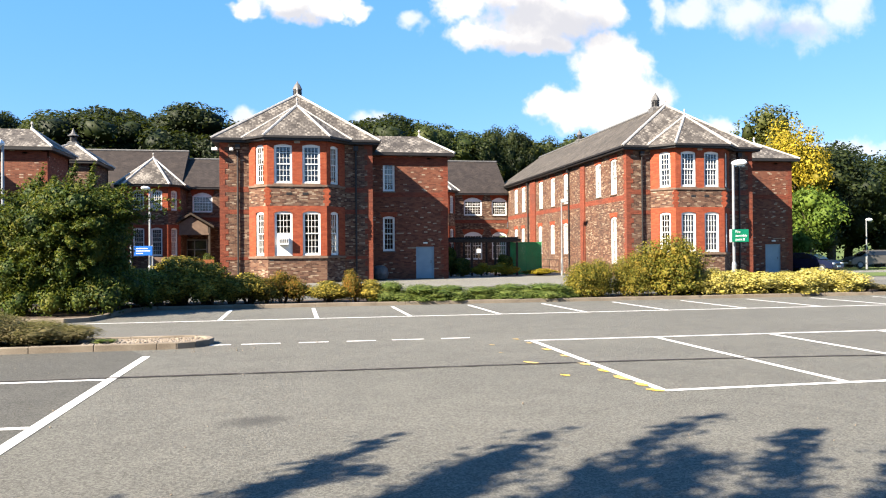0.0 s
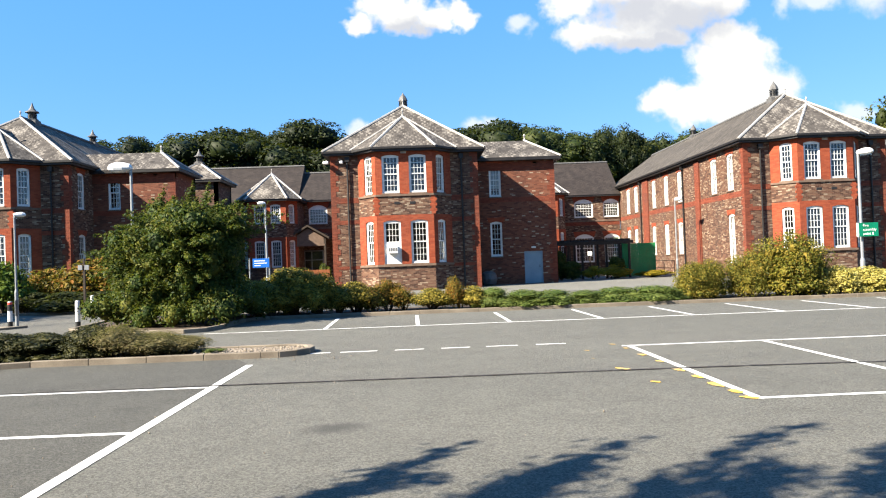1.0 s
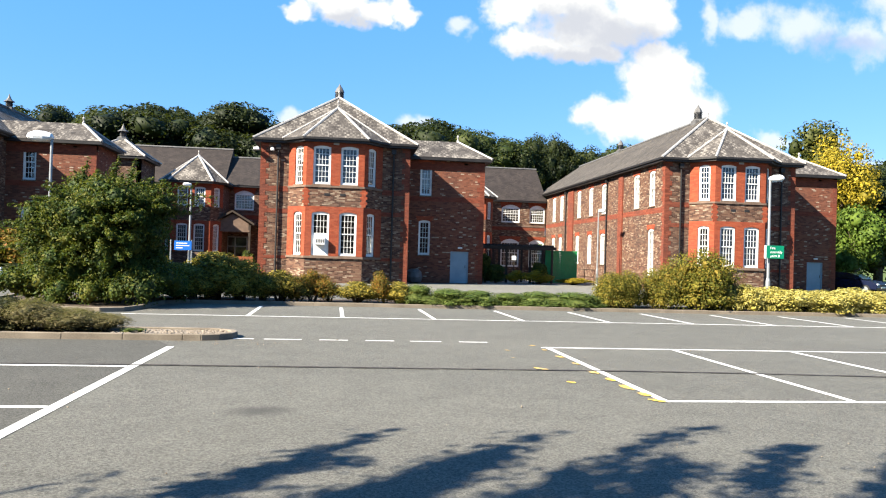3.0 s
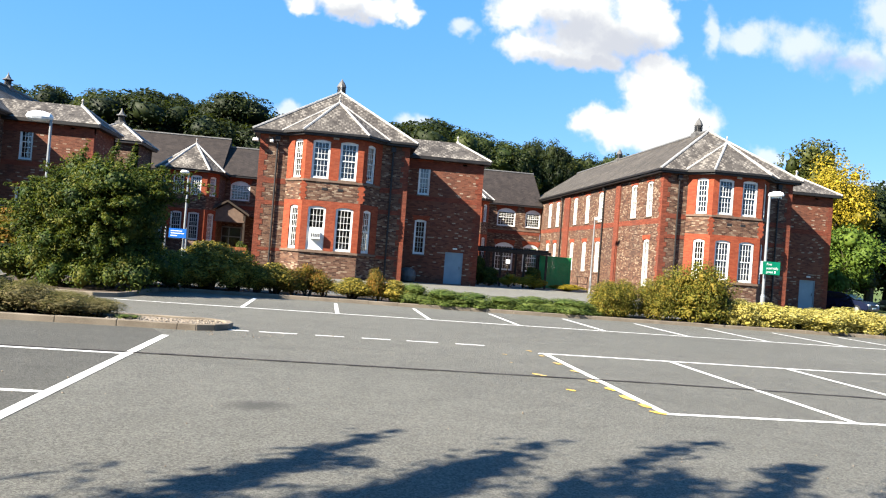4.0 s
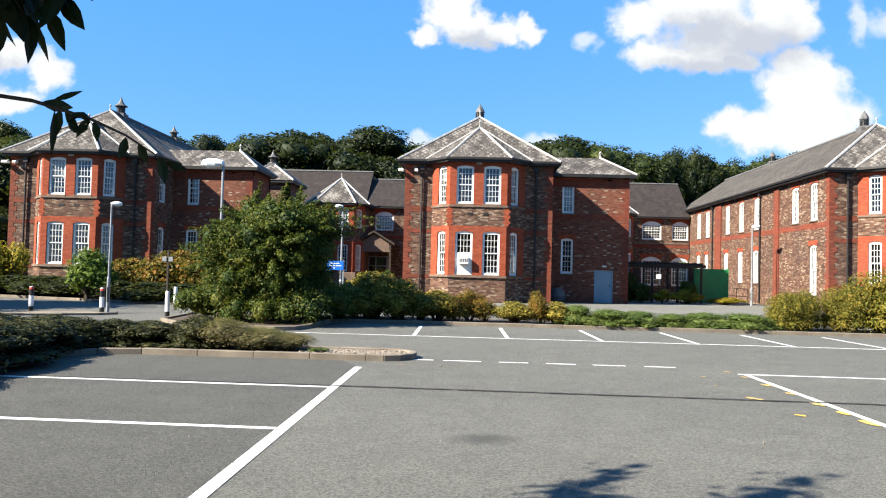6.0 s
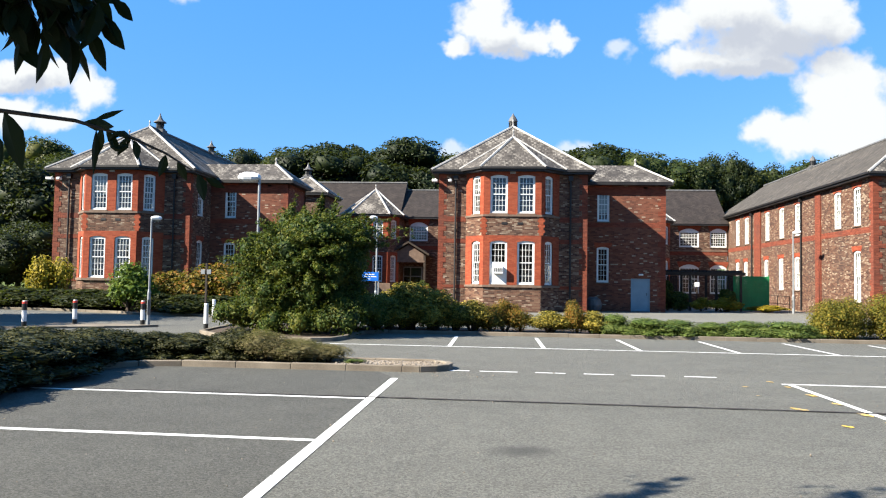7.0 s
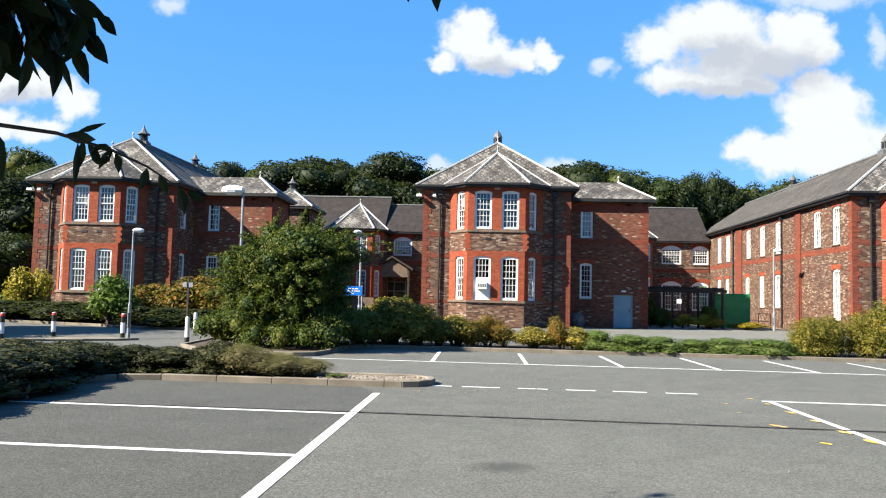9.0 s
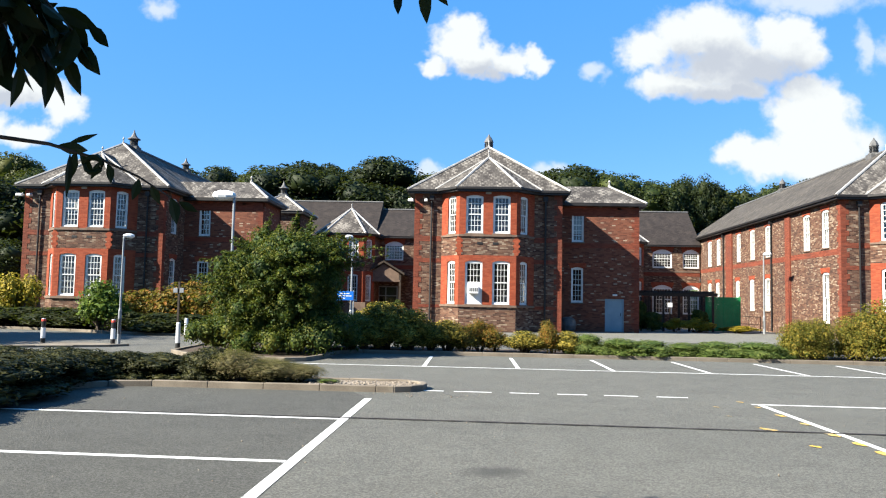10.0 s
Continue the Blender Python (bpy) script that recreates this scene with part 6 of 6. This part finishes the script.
# ---- the tree over the camera ----
def big_leaf(bm, base, way, hang, long, wide, rnd):
    """A pointed, folded and slightly curled leaf."""
    way, hang = way.normalized(), hang.normalized()
    across = way.cross(hang).normalized()
    up = across.cross(way)
    curl = rnd.uniform(-0.25, 0.35)
    prof = [(0.0, 0.06), (0.15, 0.55), (0.38, 1.0), (0.62, 0.85), (0.83, 0.42), (1.0, 0.02)]
    rows = []
    for s, w in prof:
        c = base + way * long * s - up * curl * long * s * s
        e = across * wide * 0.5 * w
        rows.append([bm.verts.new(c - e + up * wide * 0.12 * w), bm.verts.new(c), bm.verts.new(c + e + up * wide * 0.12 * w)])
    for a, b in zip(rows, rows[1:]):
        bm.faces.new((a[0], a[1], b[1], b[0]))
        bm.faces.new((a[1], a[2], b[2], b[1]))


def cherry_tree():
    """The tree behind the camera whose branches hang over it and whose shade lies on the tarmac."""
    rnd = random.Random(5)
    foot = Vector((-4.8, -3.2, 0))
    t = thing("cherry_tree", foot.x, foot.y, 0, "cherry tree with dark drooping leaves over the tarmac", "tree")
    wood = bmesh.new()
    fork = Vector((0.2, 0.2, 2.3))
    tube(wood, [(0, 0, -0.1), (0.05, 0.02, 1.0), fork, (0.4, 0.4, 3.6)], [0.2, 0.15, 0.13, 0.09], 10)
    leaf_bm = bmesh.new()

    def leaves_along(a, b, count, spread_by, long):
        for _ in range(count):
            p = a.lerp(b, rnd.random()) + Vector((rnd.gauss(0, 1), rnd.gauss(0, 1), rnd.gauss(0, 0.6))) * spread_by
            way = (b - a).normalized() * 0.5 + Vector((rnd.gauss(0, 0.6), rnd.gauss(0, 0.6), rnd.uniform(-1.0, 0.1)))
            side = Vector((rnd.gauss(0, 1), rnd.gauss(0, 1), rnd.gauss(0, 1)))
            s = long * rnd.uniform(0.7, 1.25)
            big_leaf(leaf_bm, p, way, side, s, s * 0.42, rnd)

    # boughs high up: each one lies along its streak of shade on the tarmac
    streaks = [((-0.2, 3.7), (1.15, 5.75), 4.6), ((1.2, 3.9), (2.65, 5.7), 4.9), ((2.1, 3.5), (3.95, 5.85), 5.2), ((3.1, 3.3), (4.8, 5.2), 5.0), ((4.3, 3.2), (6.0, 5.3), 5.3), ((5.5, 3.3), (7.3, 4.9), 5.5), ((7.0, 3.0), (8.6, 4.6), 5.6), ((0.4, 3.3), (1.9, 4.9), 5.1), ((2.5, 3.2), (3.5, 4.9), 5.4), ((3.9, 3.0), (5.4, 5.0), 5.6), ((5.0, 3.0), (6.7, 5.0), 5.0), ((1.5, 3.1), (2.6, 4.6), 5.3)]
    puffs = []
    for (x0, y0), (x1, y1), h in streaks:
        x0, y0, x1, y1 = x0 - 0.08, y0 + 0.3, x1 - 0.08, y1 + (0.36 if x1 < 5 else 0.0)
        slip = Vector((-SUN_WAY.x / SUN_WAY.z * h + 0.1, -SUN_WAY.y / SUN_WAY.z * h, 0))
        a = Vector((x0, y0, h - 0.3)) - slip - foot
        b = Vector((x1, y1, h)) - slip - foot
        back = a + (a - b) * 0.9 + Vector((0, 0, -0.4))
        tube(wood, [fork, fork.lerp(back, 0.6) + Vector((0, 0, 0.5)), back, a, b], [0.07, 0.05, 0.035, 0.022, 0.006], 6)
        leaves_along(a, b, 120, 0.12, 0.13)
        leaves_along(back, a, 300, 0.36, 0.15)
        for k in range(12):
            s = k / 11
            bend = Vector((rnd.uniform(-0.16, 0.16), rnd.uniform(-0.16, 0.16), rnd.uniform(-0.15, 0.15)))
            puffs.append((tuple(a.lerp(b, s) + bend * (1 - s * 0.7)), 0.27 - 0.2 * s))
        for k in range(9):
            puffs.append((tuple(back.lerp(a, rnd.random()) + Vector((rnd.gauss(0, 0.4), rnd.gauss(0, 0.35), rnd.gauss(0, 0.3)))), rnd.uniform(0.22, 0.38)))
        for _ in range(9):
            s = a.lerp(b, rnd.uniform(0.0, 0.9))
            e = s + Vector((rnd.uniform(0.15, 0.6), rnd.uniform(-0.1, 0.45), rnd.uniform(-0.2, 0.2)))
            tube(wood, [s, s.lerp(e, 0.5) + Vector((0, 0, 0.04)), e], [0.012, 0.008, 0.003], 5)
            leaves_along(s, e, 46, 0.08, 0.13)
        for _ in range(5):
            s = back.lerp(a, rnd.random())
            e = s + Vector((rnd.uniform(-0.5, 0.7), rnd.uniform(-0.5, 0.5), rnd.uniform(-0.1, 0.4)))
            leaves_along(s, e, 90, 0.16, 0.14)
    for (x0, y0), (x1, y1), h in (((-2.2, 3.5), (-0.7, 4.45), 4.4), ((-1.6, 4.3), (-0.9, 4.9), 4.3), ((-2.4, 3.3), (-1.2, 3.7), 4.5)):
        slip = Vector((-SUN_WAY.x / SUN_WAY.z * h, -SUN_WAY.y / SUN_WAY.z * h, 0))
        a, b = Vector((x0, y0, h - 0.2)) - slip - foot, Vector((x1, y1, h)) - slip - foot
        tube(wood, [fork, fork.lerp(a, 0.5) + Vector((0, 0, 0.4)), a, b], [0.05, 0.03, 0.012, 0.003], 6)
        leaves_along(a, b, 34, 0.09, 0.11)
    # low branches that hang into view
    hang = Vector((-1.72, 1.38, 2.5)) - foot
    tube(wood, [fork, fork.lerp(hang, 0.55) + Vector((0, 0, 0.55)), hang], [0.06, 0.04, 0.012], 7)
    for tip, count in (((-1.46, 1.47, 2.16), 22), ((-1.52, 1.45, 2.18), 22), ((-1.41, 1.48, 2.20), 18), ((-1.58, 1.43, 2.20), 22), ((-1.38, 1.47, 2.23), 12), ((-1.48, 1.50, 2.25), 20), ((-1.61, 1.46, 2.25), 22), ((-1.54, 1.50, 2.31), 20)):
        e = Vector(tip) - foot
        tube(wood, [hang, hang.lerp(e, 0.5) + Vector((0, 0, 0.05)), e], [0.008, 0.005, 0.002], 5)
        leaves_along(hang.lerp(e, 0.45), e, count, 0.022, 0.105)
    for q, way, s in (((-1.39, 1.47, 2.21), (0.8, 0, -0.75), 0.13), ((-1.41, 1.47, 2.18), (0.5, 0, -1.0), 0.12), ((-1.45, 1.47, 2.16), (0.1, 0.1, -1.0), 0.12), ((-1.51, 1.46, 2.15), (-0.1, 0.1, -1.0), 0.11), ((-1.35, 1.47, 2.25), (0.7, 0, -0.6), 0.09), ((-1.56, 1.45, 2.16), (-0.2, 0, -1.0), 0.1)):
        big_leaf(leaf_bm, Vector(q) - foot, Vector(way), Vector((0.2, 1, 0.1)), s, s * 0.36, rnd)
    # the thin twig below, with hanging and curled leaves
    twig = [Vector(q) - foot for q in ((-1.75, 1.44, 1.985), (-1.62, 1.465, 1.977), (-1.43, 1.468, 1.953), (-1.29, 1.468, 1.913), (-1.2, 1.468, 1.874), (-1.12, 1.468, 1.825))]
    tube(wood, [hang + Vector((-0.6, -0.4, -0.3)), *twig], [0.012, 0.007, 0.006, 0.005, 0.004, 0.003, 0.0015], 6)
    for q, way, s, w in (((-1.605, 1.46, 1.972), (0.3, 0, -1.0), 0.15, 0.45), ((-1.66, 1.46, 1.945), (0.3, 0.0, -1.0), 0.16, 0.5), ((-1.41, 1.468, 1.948), (1.0, 0.1, -0.12), 0.09, 0.34), ((-1.38, 1.468, 1.955), (1.0, 0, 0.35), 0.075, 0.2),
                         ((-1.375, 1.468, 1.93), (-0.1, 0.1, -1), 0.11, 0.2), ((-1.36, 1.468, 1.935), (-0.35, 0, -1), 0.075, 0.4), ((-1.35, 1.468, 1.93), (0.45, 0.1, -0.9), 0.06, 0.4), ((-1.3, 1.468, 1.91), (-0.5, 0.1, -0.8), 0.05, 0.4),
                         ((-1.28, 1.468, 1.905), (0.3, 0.1, -1.0), 0.05, 0.5), ((-1.2, 1.468, 1.87), (-0.3, 0, -1), 0.055, 0.5), ((-1.17, 1.468, 1.855), (0.4, 0, -1), 0.05, 0.5), ((-1.12, 1.468, 1.825), (0.35, 0, -1), 0.07, 0.45), ((-1.1, 1.47, 1.815), (0.9, 0, -0.5), 0.05, 0.4)):
        big_leaf(leaf_bm, Vector(q) - foot, Vector(way), Vector((0.2, 1, 0.1)), s, s * w, rnd)
    # a curled leaf end
    ring = [Vector((-1.315 + 0.022 * math.cos(a), 1.468, 1.902 + 0.02 * math.sin(a))) - foot for a in (k * math.tau / 10 for k in range(11))]
    tube(leaf_bm, ring, [0.006, 0.008, 0.009, 0.008, 0.006, 0.005, 0.005, 0.006, 0.007, 0.006, 0.005], 5)
    droop = Vector((-0.55, 1.456, 2.33)) - foot
    tube(wood, [fork, fork.lerp(droop, 0.6) + Vector((0, 0, 0.9)), droop], [0.04, 0.02, 0.004], 6)
    for q, way, s in (((-0.585, 1.456, 2.33), (0.1, 0, -1), 0.06), ((-0.52, 1.456, 2.34), (0.05, 0, -1), 0.085), ((-0.5, 1.46, 2.345), (0.7, 0, -0.9), 0.06)):
        big_leaf(leaf_bm, Vector(q) - foot, Vector(way), Vector((0.2, 1, 0.1)), s, s * 0.38, rnd)
    # extra unseen clumps, set sunward to keep the sun off the hanging leaves
    for q in ((-2.4, 0.8, 2.95), (-2.15, 0.85, 2.85), (-2.7, 0.75, 3.05), (-2.75, 0.95, 3.35), (-2.55, 1.0, 3.25), (-2.95, 0.9, 3.4)):
        puffs.append((tuple(Vector(q) - foot), 0.36))
    part("trunk", wood, BARK, t)
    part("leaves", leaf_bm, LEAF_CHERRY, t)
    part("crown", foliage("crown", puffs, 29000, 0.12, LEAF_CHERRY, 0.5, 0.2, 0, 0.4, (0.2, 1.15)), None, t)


cherry_tree()
